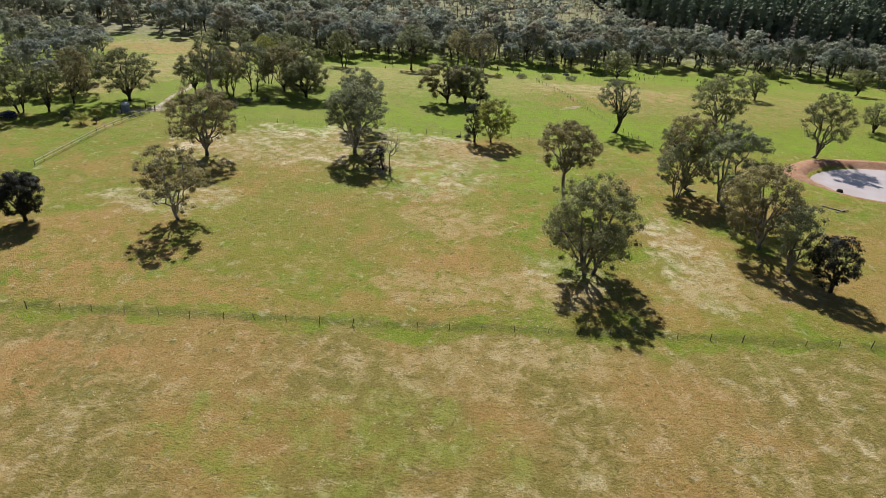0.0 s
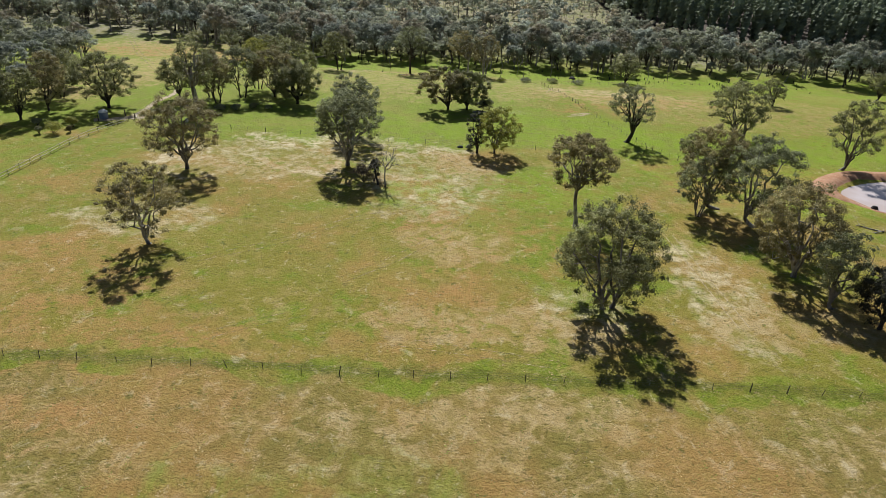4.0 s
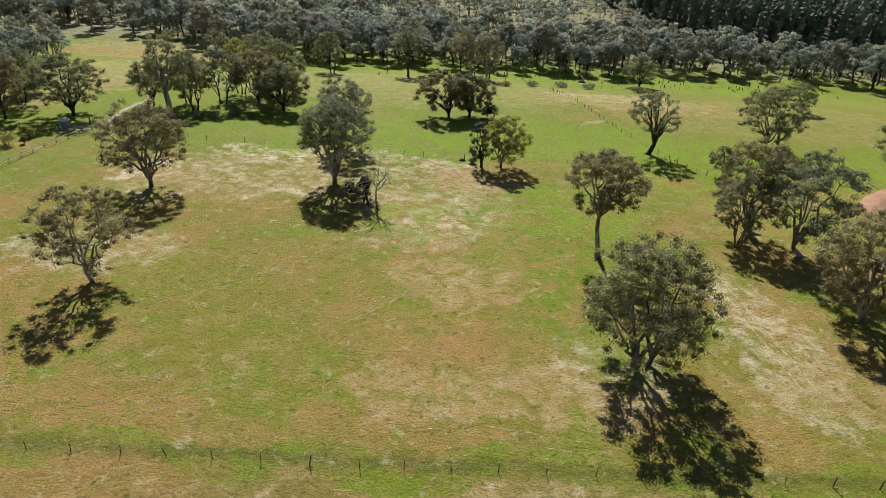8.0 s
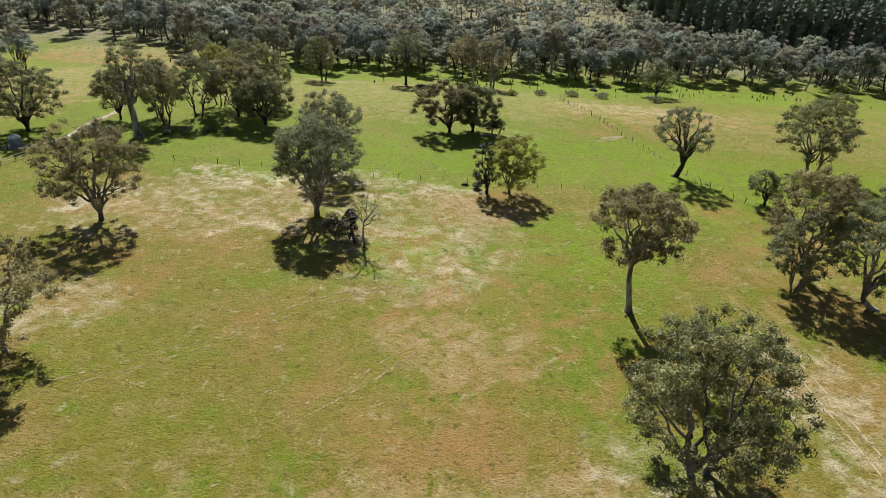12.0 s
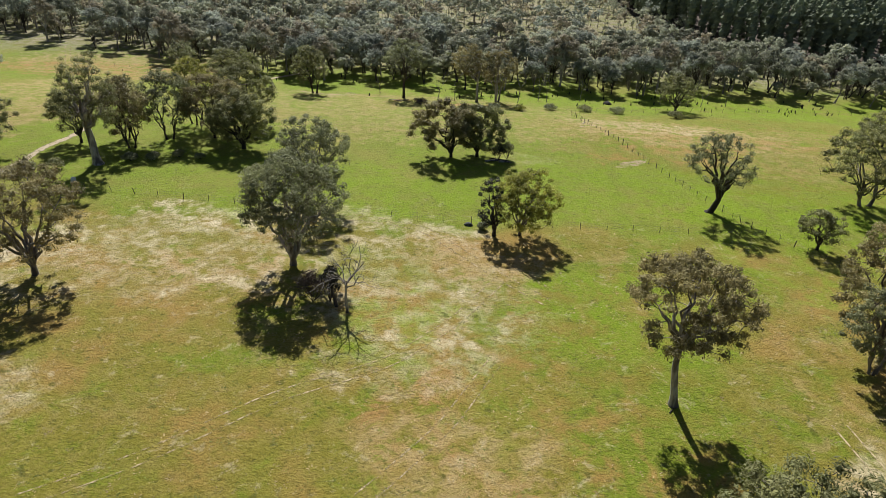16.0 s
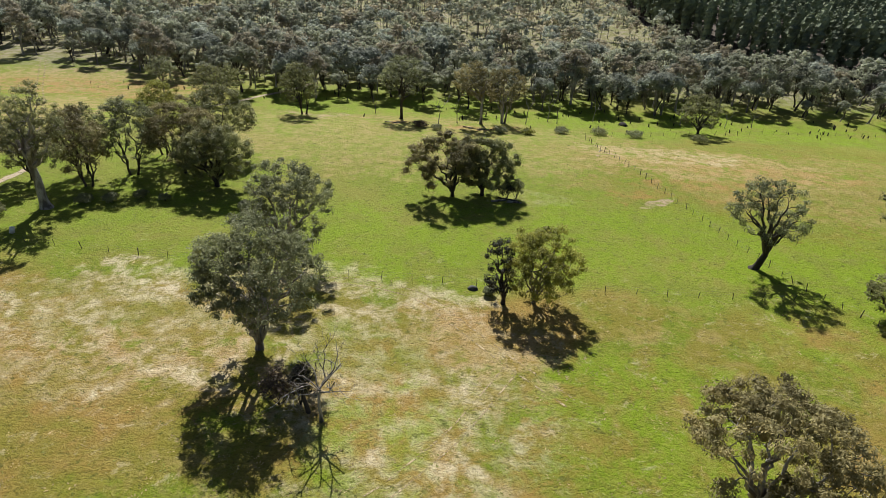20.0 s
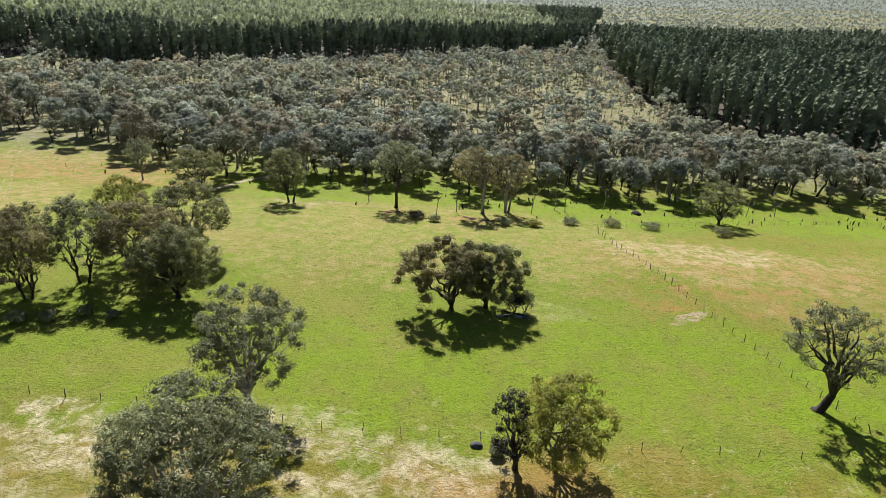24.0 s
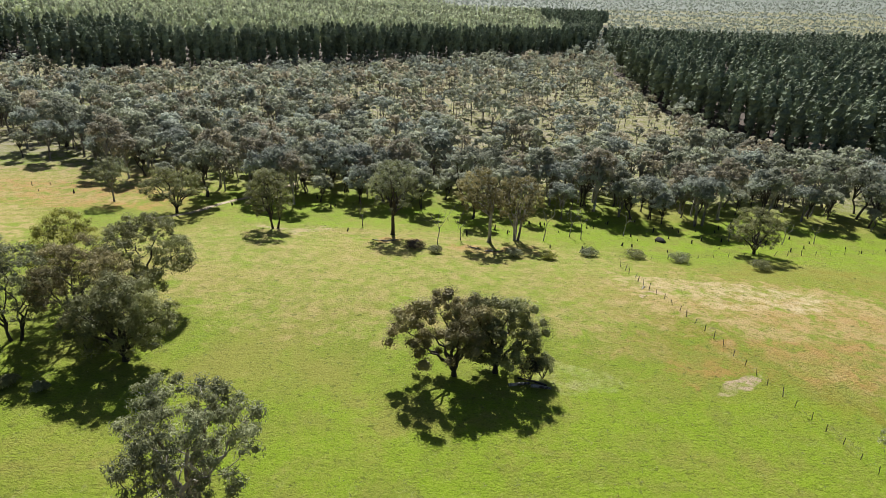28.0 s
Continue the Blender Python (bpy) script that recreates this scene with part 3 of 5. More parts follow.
# the paddock's own trees: foot, crown reach below/above and to both sides, look
D = dict
HEROES = [
    ("pale_gum_tree", -46.4, 95.0, D(low=1.0, top=13.6, x0=-6.5, x1=6.3, girth=0.33, clumps=133, clump=0.78, each=63, fork=-0.2, lean=(-0.5, 0)), "bronze", "pale", "open-crowned gum tree with pale bark and thin bronze foliage"),
    ("twin_gum_tree", 20.5, 84.9, D(low=0.5, top=16.8, x0=-8.2, x1=6.6, depth=8.8, girth=0.55, stems=2, clumps=262, clump=0.87, each=84, limbs=8, stem_gap=0.7), "olive", "mid", "large twin-trunked gum tree with a dense olive crown"),
    ("spreading_gum_tree", -23.1, 132.8, D(low=4.0, top=15.8, x0=-6.8, x1=7.8, girth=0.55, clumps=242, clump=0.81, each=84, limbs=10, fork=-0.72), "grey", "pale", "tall grey-green gum tree forking low into many pale limbs"),
    ("wattle_tree", -4.4, 178.2, D(low=0.2, top=11.6, x0=-9.2, x1=6.4, depth=4.6, girth=0.4, clumps=98, clump=0.97, each=126, fork=-0.3, limbs=6, flat=0.9, core=0.52, jitter=0.38, spacing=0.86), "bronze", "dark", "broad spreading tree with drooping bronze-olive leaf clumps"),
    ("wattle_tree", 0.6, 179.6, D(low=0.1, top=11.0, x0=-6.6, x1=6.4, depth=4.2, girth=0.42, clumps=109, clump=0.97, each=126, fork=-0.3, limbs=6, flat=0.9, core=0.52, jitter=0.38, spacing=0.86), "olive", "dark", "broad dark-trunked tree with low drooping leaf clumps"),
    ("round_gum_tree", -53.5, 126.8, D(low=1.8, top=15.8, x0=-8.0, x1=7.6, girth=0.45, clumps=201, clump=0.84, each=78, limbs=7), "bronze", "mid", "rounded gum tree with olive and bronze foliage"),
    ("leaning_gum_tree", 38.8, 159.0, D(low=3.6, top=13.8, x0=-5.8, x1=5.8, girth=0.55, clumps=115, core=0.22, clump=0.64, each=64, lean=(0.9, -0.3), fork=-0.2, limbs=8), "grey", "dark", "old leaning gum tree with a crooked dark trunk and thin crown"),
    ("umbrella_gum_tree", 19.9, 110.3, D(low=7.4, top=16.8, x0=-7.0, x1=5.8, girth=0.38, clumps=220, clump=0.67, each=75, limbs=11, fork=-0.1, lean=(-0.8, 0)), "bronze", "pale", "straight-trunked gum tree with a bronze umbrella crown"),
    ("bright_gum_tree", 7.0, 145.9, D(low=0.7, top=11.0, x0=-4.8, x1=5.6, girth=0.3, clumps=150, clump=0.67, each=78, limbs=5), "yellow", "mid", "bushy young gum tree with bright yellow-green leaves"),
    ("blackened_tree", 3.2, 145.2, D(low=0.1, top=9.4, x0=-2.9, x1=1.6, depth=2.2, girth=0.35, clumps=40, clump=0.54, each=63, limbs=6), "dark", "dark", "dark half-bare tree with a crooked blackish trunk"),
    ("tall_gum_tree", -65.6, 164.0, D(low=6.0, top=20.0, x0=-5.0, x1=5.8, girth=0.72, clumps=140, clump=0.78, each=63, limbs=6, lean=(-0.8, 0.3), fork=0.1), "olive", "pale", "tall old gum tree with a thick pale grey trunk"),
    ("drooping_gum_tree", -25.2, 152.6, D(low=1.7, top=15.4, x0=-6.0, x1=6.4, girth=0.48, clumps=191, clump=0.70, each=75, limbs=8, lean=(-0.5, 0)), "grey", "pale", "gum tree with drooping grey foliage and a pale twisted trunk"),
    ("thin_gum_tree", 47.6, 121.4, D(low=1.6, top=16.8, x0=-9.2, x1=3.4, depth=6.0, girth=0.4, clumps=231, clump=0.74, each=69, lean=(-2.2, 0)), "bronze", "mid", "leaning gum tree with thin bronze-olive foliage"),
    ("many_stemmed_gum", 42.8, 117.4, D(low=1.5, top=12.0, x0=-5.4, x1=4.0, girth=0.32, stems=3, clumps=121, clump=0.61, each=44, stem_gap=0.4), "grey", "mid", "small many-stemmed gum tree with sparse foliage"),
    ("broad_gum_tree", 67.4, 165.6, D(low=1.8, top=15.0, x0=-9.6, x1=6.4, girth=0.5, stems=2, clumps=212, clump=0.81, each=78, limbs=8, stem_gap=0.9), "olive", "mid", "broad gum tree with two trunks and olive foliage"),
    ("curved_gum_tree", 51.6, 114.3, D(low=2.2, top=17.2, x0=-8.0, x1=6.0, depth=6.5, girth=0.42, clumps=242, clump=0.74, each=69, lean=(-1.8, 0.4)), "grey", "pale", "tall gum tree with a curved pale trunk"),
    ("golden_gum_tree", 50.8, 97.0, D(low=1.3, top=16.0, x0=-8.4, x1=5.2, girth=0.5, clumps=231, clump=0.81, each=75, limbs=8, fork=-0.25), "bronze", "pale", "large golden-olive gum tree forking low"),
    ("slender_gum_tree", 52.2, 88.2, D(low=1.2, top=12.6, x0=-4.4, x1=3.6, girth=0.34, clumps=110, clump=0.67, each=63, lean=(-0.6, 0)), "grey", "mid", "slender gum tree with leaning grey limbs"),
    ("dark_bushy_tree", 56.2, 83.6, D(low=0.4, top=9.6, x0=-4.2, x1=2.8, girth=0.35, clumps=96, clump=0.70, each=78, fork=-0.3), "dark", "dark", "low bushy dark-leaved tree"),
    ("small_gum_tree", 50.7, 147.0, D(low=0.9, top=6.8, x0=-4.0, x1=3.0, girth=0.28, clumps=74, clump=0.57, each=64, fork=-0.3), "olive", "dark", "small spreading tree with olive leaves"),
    ("wide_gum_tree", 83.4, 147.6, D(low=2.2, top=16.0, x0=-5.2, x1=7.4, girth=0.45, clumps=161, clump=0.78, each=69, lean=(0.8, 0), fork=-0.3), "olive", "mid", "forked gum tree by the dam with rusty olive crown"),
    ("low_gum_tree", 110.9, 171.8, D(low=0.9, top=8.6, x0=-4.8, x1=5.5, girth=0.4, clumps=91, clump=0.78, each=63, fork=-0.3), "olive", "dark", "low spreading gum tree"),
    ("leaning_gum_tree", 137.9, 230.9, D(low=1.6, top=10.0, x0=-4.4, x1=5.4, girth=0.35, clumps=91, clump=0.78, each=58, lean=(1.0, 0), fork=-0.3), "olive", "dark", "leaning gum tree by the woods"),
    ("small_gum_tree", 91.7, 203.8, D(low=1.0, top=8.4, x0=-6.4, x1=3.2, girth=0.3, clumps=91, clump=0.78, each=58, fork=-0.3), "olive", "dark", "small leaning gum tree with olive crown"),
    ("cypress_like_tree", -70.2, 91.4, D(low=0.2, top=8.8, x0=-3.7, x1=3.9, girth=0.4, clumps=150, clump=0.64, each=99, fork=-0.3), "dark", "dark", "dense dark-leaved rounded tree"),
    ("shade_gum_tree", -88.0, 164.0, D(low=1.2, top=14.4, x0=-8.6, x1=9.0, girth=0.5, clumps=275, clump=0.84, each=78, fork=-0.25, limbs=8), "olive", "dark", "large rounded gum tree shading the gateway"),
    ("straight_gum_tree", -19.7, 237.4, D(low=5.3, top=16.4, x0=-6.2, x1=6.8, girth=0.42, clumps=140, clump=0.81, each=63, limbs=7), "grey", "dark", "straight gum tree in a ring of fallen litter"),
    ("spreading_gum_tree", 56.0, 239.6, D(low=1.0, top=10.6, x0=-6.4, x1=5.6, girth=0.4, clumps=140, clump=0.78, each=63, fork=-0.3), "olive", "dark", "low spreading gum tree before the woods"),
    ("straight_gum_tree", 0.6, 235.6, D(low=6.5, top=15.8, x0=-8.2, x1=2.8, girth=0.4, clumps=121, clump=0.78, each=61, limbs=7), "bronze", "pale", "tall gum tree with a flat bronze crown"),
    ("many_stemmed_gum", 6.2, 238.6, D(low=3.6, top=15.2, x0=-5.4, x1=5.2, girth=0.55, stems=4, clumps=121, clump=0.78, each=61, limbs=8, stem_gap=0.6), "bronze", "pale", "gum tree with a fan of pale stems"),
    ("dense_wattle_tree", -44.0, 176.5, D(low=0.2, top=11.6, x0=-7.6, x1=7.0, depth=5.0, girth=0.5, clumps=135, clump=1.05, each=135, fork=-0.3, limbs=8, flat=0.9, core=0.42, jitter=0.38, spacing=0.86), "olive", "dark", "dense rounded dark-trunked tree with drooping leaf clumps"),
    ("grove_gum_tree", -64.0, 173.0, D(low=1.8, top=13.6, x0=-5.6, x1=4.6, girth=0.32, clumps=151, clump=0.78, each=64, stems=2, stem_gap=0.5), "bronze", "dark", "grove gum tree with thin dark stems"),
    ("grove_gum_tree", -59.4, 179.0, D(low=2.0, top=14.0, x0=-5.0, x1=5.4, girth=0.34, clumps=155, clump=0.78, each=64, stems=2, stem_gap=0.6), "grey", "dark", "grove gum tree with thin dark stems"),
    ("grove_gum_tree", -58.6, 190.0, D(low=2.3, top=14.6, x0=-5.6, x1=5.0, girth=0.34, clumps=151, clump=0.78, each=63, stems=3, stem_gap=0.8), "yellow", "dark", "grove gum tree with several stems and yellowish crown"),
    ("grove_gum_tree", -74.5, 174.5, D(low=1.7, top=11.5, x0=-5.5, x1=4.5, girth=0.3, clumps=142, clump=0.78, each=64), "olive", "dark", "grove gum tree with olive crown"),
    ("grove_gum_tree", -67.8, 178.5, D(low=1.8, top=12.8, x0=-4.6, x1=4.8, girth=0.3, clumps=142, clump=0.78, each=64, stems=2, stem_gap=0.5), "olive", "dark", "grove gum tree with olive crown"),
    ("grove_gum_tree", -51.5, 181.5, D(low=0.9, top=14.0, x0=-6.4, x1=6.8, girth=0.36, clumps=201, clump=0.78, each=69), "bronze", "dark", "grove gum tree with bronze-olive crown"),
    ("grove_gum_tree", -49.0, 191.5, D(low=0.7, top=14.0, x0=-7.4, x1=7.0, girth=0.38, clumps=239, clump=0.78, each=73), "olive", "dark", "grove gum tree with olive crown"),
    ("yard_gum_tree", -107.0, 148.0, D(low=1.3, top=12.8, x0=-5.0, x1=4.8, girth=0.34, clumps=166, clump=0.78, each=64, stems=2, stem_gap=0.5), "olive", "dark", "gum tree in the grove by the shed"),
    ("yard_gum_tree", -101.5, 150.5, D(low=1.1, top=12.4, x0=-4.4, x1=6.2, girth=0.34, clumps=166, clump=0.78, each=64), "olive", "dark", "gum tree in the grove by the shed"),
    ("yard_gum_tree", -99.5, 158.0, D(low=1.7, top=14.2, x0=-3.4, x1=6.4, girth=0.3, clumps=151, clump=0.78, each=63), "bronze", "dark", "gum tree in the grove by the shed"),
    ("yard_gum_tree", -103.7, 170.1, D(low=1.7, top=12.6, x0=-4.8, x1=7.0, girth=0.36, clumps=166, clump=0.78, each=63, stems=3, stem_gap=0.8), "olive", "dark", "gum tree with several dark stems"),
    ("edge_gum_tree", -44.3, 236.0, D(low=1.9, top=13.6, x0=-6.5, x1=4.6, girth=0.4, clumps=140, clump=0.81, each=61, stems=2, stem_gap=0.6), "olive", "dark", "dense gum tree at the edge of the woods"),
    ("edge_gum_tree", -86.6, 249.7, D(low=3.7, top=11.4, x0=-4.2, x1=4.6, girth=0.22, clumps=75, clump=0.78, each=58), "grey", "mid", "thin straight gum tree by the woods"),
    ("edge_gum_tree", -69.0, 244.0, D(low=1.8, top=10.8, x0=-8.2, x1=7.4, girth=0.4, clumps=156, clump=0.81, each=61, fork=-0.3), "olive", "dark", "rounded spreading gum tree beside the vehicle track"),
]
for number, (name, x, y, spec, leaves, bark, label) in enumerate(HEROES):
    plant_tree(name, x, y, spec, leaves, bark, 100 + number, label, "paddock trees")


# ---- woods beyond the paddock ----
EDGE_X = [-500, -210, -180, -150, -119, -100, -75, -52, -31, 5, 40, 75, 100, 135, 165, 250, 600]
EDGE_Y = [360, 296, 304, 284, 277, 268, 256, 256, 256, 252, 256, 260, 262, 258, 250, 236, 226]
FRONT_X = [-900, -262, -208, -207, -92, 30, 95]   # plantation's near edge, north-west block
FRONT_Y = [700, 446, 470, 398, 478, 575, 640]
EAST = [(131, 313), (98, 328), (77, 392), (76, 440), (84, 560), (100, 700), (330, 800), (760, 1000), (760, 250), (300, 285)]


def inside(poly, x, y):
    hit, j = False, len(poly) - 1
    for i in range(len(poly)):
        (xi, yi), (xj, yj) = poly[i], poly[j]
        if (yi > y) != (yj > y) and x < (xj - xi) * (y - yi) / (yj - yi) + xi:
            hit = not hit
        j = i
    return hit


def in_plantation(x, y):
    if inside(EAST, x, y):
        return True
    if x < 82 + max(0, y - 640) * 0.20 and y > np.interp(x, FRONT_X, FRONT_Y) and y < 1500:
        return not (-262 < x < -208 and y < 470)
    return False


def in_field(x, y):  # open grass left among the trees
    return inside([(-208, 398), (-206, 376), (-270, 380), (-330, 420), (-262, 446), (-215, 462)], x, y)


rng_w = np.random.default_rng(7)


def forest_tree(rng, tall, wide, heads, each, leaf, stems=1, sides=5, boughs=7, core=0.55):
    """A woodland tree: flattened leafy tufts in a few uneven lobes, on a forked trunk."""
    low = tall * rng.uniform(0.24, 0.38)
    tuft = wide * 0.125
    rr = (wide * 0.46 - tuft * 0.5, wide * 0.46 - tuft * 0.5, (tall - low) * 0.5 - tuft * 0.4)
    cl, lobe, _ = clump_centres(rng, heads, np.array([rng.normal(0, 0.06) * wide, rng.normal(0, 0.06) * wide, (low + tall) / 2]), rr, max(4, heads // 4), 0.85, tuft, -0.25)
    size = tuft * rng.uniform(0.75, 1.45, len(cl))
    crown = tufts_of(rng, cl, size, each, leaf, 0.68, 0.5, 0.28, core, 0.25, sides, (-0.5, 0.4, 1.4))
    wood = []
    for s in range(stems):
        foot = np.array([rng.normal(0, 0.4), rng.normal(0, 0.4), -0.3]) if stems > 1 else np.array([0, 0, -0.3])
        knee = np.array([rng.normal(0, 0.5), rng.normal(0, 0.5), low * 0.85])
        wood.append(tube(bent(rng, foot, knee, 5, 0, 0.04), 0.022 * tall / math.sqrt(stems) * np.array([1.4, 1, 0.9, 0.85, 0.8]), 6))
        for q in cl[s::stems][:boughs]:
            wood.append(tube(arch(rng, knee, q, 5, 0.6, 0.03), 0.022 * tall / math.sqrt(stems) * np.array([0.6, 0.45, 0.34, 0.25, 0.12]), 4))
    return joined(wood), crown


def coarse_wood(rng, tall):
    return tube(np.array([(0, 0, -0.3), (0.15, 0, tall * 0.4), (rng.normal(0, 0.5), 0, tall * 0.75)]), [0.17, 0.12, 0.05], 4)


EDGE_KINDS = []  # trees of the woods' rim, each with trunk and crown
for k, (tall, wide, tone, bark, stems) in enumerate([(12.5, 9.5, "olive", "dark", 1), (10.5, 8.5, "grey", "mid", 2), (13.5, 8.5, "bronze", "pale", 1), (9.0, 8.0, "olive", "dark", 2),
                                                     (11.5, 10.0, "grey", "dark", 3), (8.0, 5.5, "olive", "mid", 1), (12.0, 7.5, "olive", "pale", 2)]):
    wood, crown = forest_tree(np.random.default_rng(40 + k), tall, wide, 26, 46, (0.5, 0.25), stems, 5, 10)
    wood_me, crown_me = quads("trunk", *wood), quads("crown", *crown, smooth=False)
    wood_me.materials.append(BARK[bark])
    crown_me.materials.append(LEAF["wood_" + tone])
    EDGE_KINDS.append((wood_me, crown_me, tone))
TONE_WORDS = {"olive": "olive-crowned", "grey": "grey-green", "bronze": "bronze-tinged"}


def rim_tree(x, y, kind, size, turn):
    wood_me, crown_me, tone = EDGE_KINDS[kind]
    tree = thing("woodland_tree", pose(x, y, height(x, y), 0, 0, turn) @ Matrix.Scale(size, 4), TONE_WORDS[tone] + " gum tree at the edge of the woods", "tree", "trees along the woods")
    part("trunk", wood_me, None, tree)
    part("crown", crown_me, None, tree)


def blob_sets(seed, count, make):
    return [make(np.random.default_rng(seed + k)) for k in range(count)]


def scatter(name, protos, spots, mat, label, category):
    """Far trees as one object: copies of a few shapes, turned and scaled."""
    vs, fs, n = [], [], 0
    for k, (v, f) in enumerate(protos):
        mine = spots[k::len(protos)]
        if not len(mine):
            continue
        c, s = np.cos(mine[:, 3]), np.sin(mine[:, 3])
        w = np.empty((len(mine), len(v), 3))
        w[..., 0] = (v[:, 0] * c[:, None] - v[:, 1] * s[:, None]) * mine[:, 4:5] + mine[:, 0:1]
        w[..., 1] = (v[:, 0] * s[:, None] + v[:, 1] * c[:, None]) * mine[:, 4:5] + mine[:, 1:2]
        w[..., 2] = v[:, 2] * mine[:, 4:5] + mine[:, 2:3]
        vs.append(w.reshape(-1, 3))
        fs.append((f[None] + (np.arange(len(mine)) * len(v))[:, None, None]).reshape(-1, 4) + n)
        n += len(mine) * len(v)
    ob = new(name, quads(name, np.concatenate(vs), np.concatenate(fs), smooth=False))
    ob.data.materials.append(mat)
    return tagged(ob, label, category, kind="stuff")


GLADES = [(-50, 376, 10, 16), (-62, 432, 12, 12), (-18, 408, 9, 20), (22, 380, 12, 9), (40, 330, 9, 12), (-5, 345, 8, 10), (-150, 300, 12, 8), (52, 420, 10, 14), (18, 440, 14, 10), (30, 446, 12, 16), (-4, 320, 8, 9), (-12, 352, 8, 9), (54, 350, 13, 14), (78, 440, 6, 46), (88, 396, 9, 20), (98, 338, 13, 8), (8, 390, 12, 12), (40, 395, 10, 12)]
near_spots, far_spots, rim_count = [], [], 0
for gy_ in np.arange(226, 800, 5.3):
    for gx_ in np.arange(-420, 420, 5.7):
        x, y = gx_ + rng_w.uniform(-2.8, 2.8), gy_ + rng_w.uniform(-2.6, 2.6)
        edge = np.interp(x, EDGE_X, EDGE_Y)
        if (y > 640 and not 30 < x < 130) or abs(x) > 0.75 * (y + 10) + 20 or y < edge or in_plantation(x, y) or in_field(x, y):
            continue
        if any(((x - a) / c) ** 2 + ((y - b) / d) ** 2 < 1 for a, b, c, d in GLADES) and rng_w.random() < 0.8:
            continue
        if noise.noise((x * 0.035, y * 0.035, 3.0)) > (0.30 if x > -20 else 0.62) or rng_w.random() < (0.58 if y < edge + 10 else 0.05):
            continue
        if -40 < x < 110 and 300 < y < 540 and rng_w.random() < 0.30:
            continue
        shrunk = 0.62 if x < 60 and in_plantation(x - 10, y + 45) else 0.82 if in_plantation(x + 22, y + 12) else 1.0  # young growth along the plantation
        row = (x, y, height(x, y), rng_w.uniform(0, 6.28), shrunk * rng_w.uniform(0.62, 1.25))
        if y < edge + 20 and rim_count < 200 and abs(x) < 190:
            rim_tree(x, y, int(rng_w.integers(len(EDGE_KINDS))), row[4], math.degrees(row[3]))
            rim_count += 1
        elif y < 345:
            near_spots.append(row)
        else:
            far_spots.append(row)
near_spots, far_spots = np.array(near_spots), np.array(far_spots)
bush_spots = np.concatenate([near_spots, near_spots, far_spots[::2]])  # undergrowth between the trunks
bush_spots[:, :2] += rng_w.uniform(-3.6, 3.6, (len(bush_spots), 2))
bush_spots[:, 4] = rng_w.uniform(0.22, 0.42, len(bush_spots))
bush_spots[:, 2] = [height(x, y) - 0.6 for x, y in bush_spots[:, :2]]
# bushes and crowns here use the leaf colours with haze mixed in
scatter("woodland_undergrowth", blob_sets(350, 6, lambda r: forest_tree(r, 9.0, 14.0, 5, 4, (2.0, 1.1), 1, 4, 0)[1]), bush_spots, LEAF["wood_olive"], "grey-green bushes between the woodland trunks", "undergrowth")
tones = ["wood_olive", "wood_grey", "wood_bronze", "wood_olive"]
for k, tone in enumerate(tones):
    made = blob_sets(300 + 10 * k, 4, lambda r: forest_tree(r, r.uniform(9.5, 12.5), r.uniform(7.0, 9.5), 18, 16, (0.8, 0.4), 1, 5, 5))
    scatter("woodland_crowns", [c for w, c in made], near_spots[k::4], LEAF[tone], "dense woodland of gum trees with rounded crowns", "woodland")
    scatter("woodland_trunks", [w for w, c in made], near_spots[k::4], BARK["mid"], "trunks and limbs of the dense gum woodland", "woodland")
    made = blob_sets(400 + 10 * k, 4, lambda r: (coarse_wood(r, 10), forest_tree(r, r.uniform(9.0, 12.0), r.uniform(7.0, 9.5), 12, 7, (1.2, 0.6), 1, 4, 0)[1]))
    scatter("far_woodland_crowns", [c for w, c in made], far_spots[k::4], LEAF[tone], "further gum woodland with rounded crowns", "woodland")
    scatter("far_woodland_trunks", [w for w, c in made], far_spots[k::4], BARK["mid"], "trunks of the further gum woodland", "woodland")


def plantation_tree(rng, tall, levels, sides, each, leaf):
    """A pointed crown of stacked leafy tiers with sprays of leaves over them."""
    cl = np.array([(rng.normal(0, 0.3), rng.normal(0, 0.3), tall * z) for z, r in levels])
    size = np.array([r * rng.uniform(0.82, 1.18) for z, r in levels])
    return joined([domes(rng, cl - (0, 0, 0.3), size * 0.8, 1.15, sides, (-0.7, 0.2, 1.3), 0.22),
                   sprigs(rng, cl, size, each, leaf[0], leaf[1], 1.2, -0.5, 0.8, 0.25, 0.25)])


RIM_TIERS = [(0.18, 1.0), (0.30, 1.4), (0.42, 1.8), (0.54, 2.2), (0.66, 2.5), (0.77, 2.4), (0.87, 1.8), (0.95, 1.0)]
FAR_TIERS = [(0.64, 2.6), (0.76, 2.55), (0.87, 1.9), (0.95, 1.0)]
PITCH = 5.2
rows_front, rows_back = [], []
for v_ in np.arange(290, 1010, PITCH):
    for u_ in np.arange(-640, 700, PITCH):
        x, y = u_ + 0.37 * (v_ - 290) % PITCH + rng_w.uniform(-1.4, 1.4), v_ + rng_w.uniform(-1.4, 1.4)
        if abs(x) > 0.72 * (y + 10) or not in_plantation(x, y):
            continue
        rim = not all(in_plantation(x + a, y + b) for a, b in ((-22, -12), (0, -26), (14, -20), (-26, 0), (26, 0), (18, 18)))
        if rim and y < 800:
            rows_front.append((x, y, height(x, y), rng_w.uniform(0, 6.28), rng_w.uniform(0.84, 1.12)))
        elif rng_w.random() > (0.27 if y < 700 else 0.6):
            rows_back.append((x, y, height(x, y), rng_w.uniform(0, 6.28), rng_w.uniform(0.8, 1.16) * (1.0 if y < 760 else 1.15)))
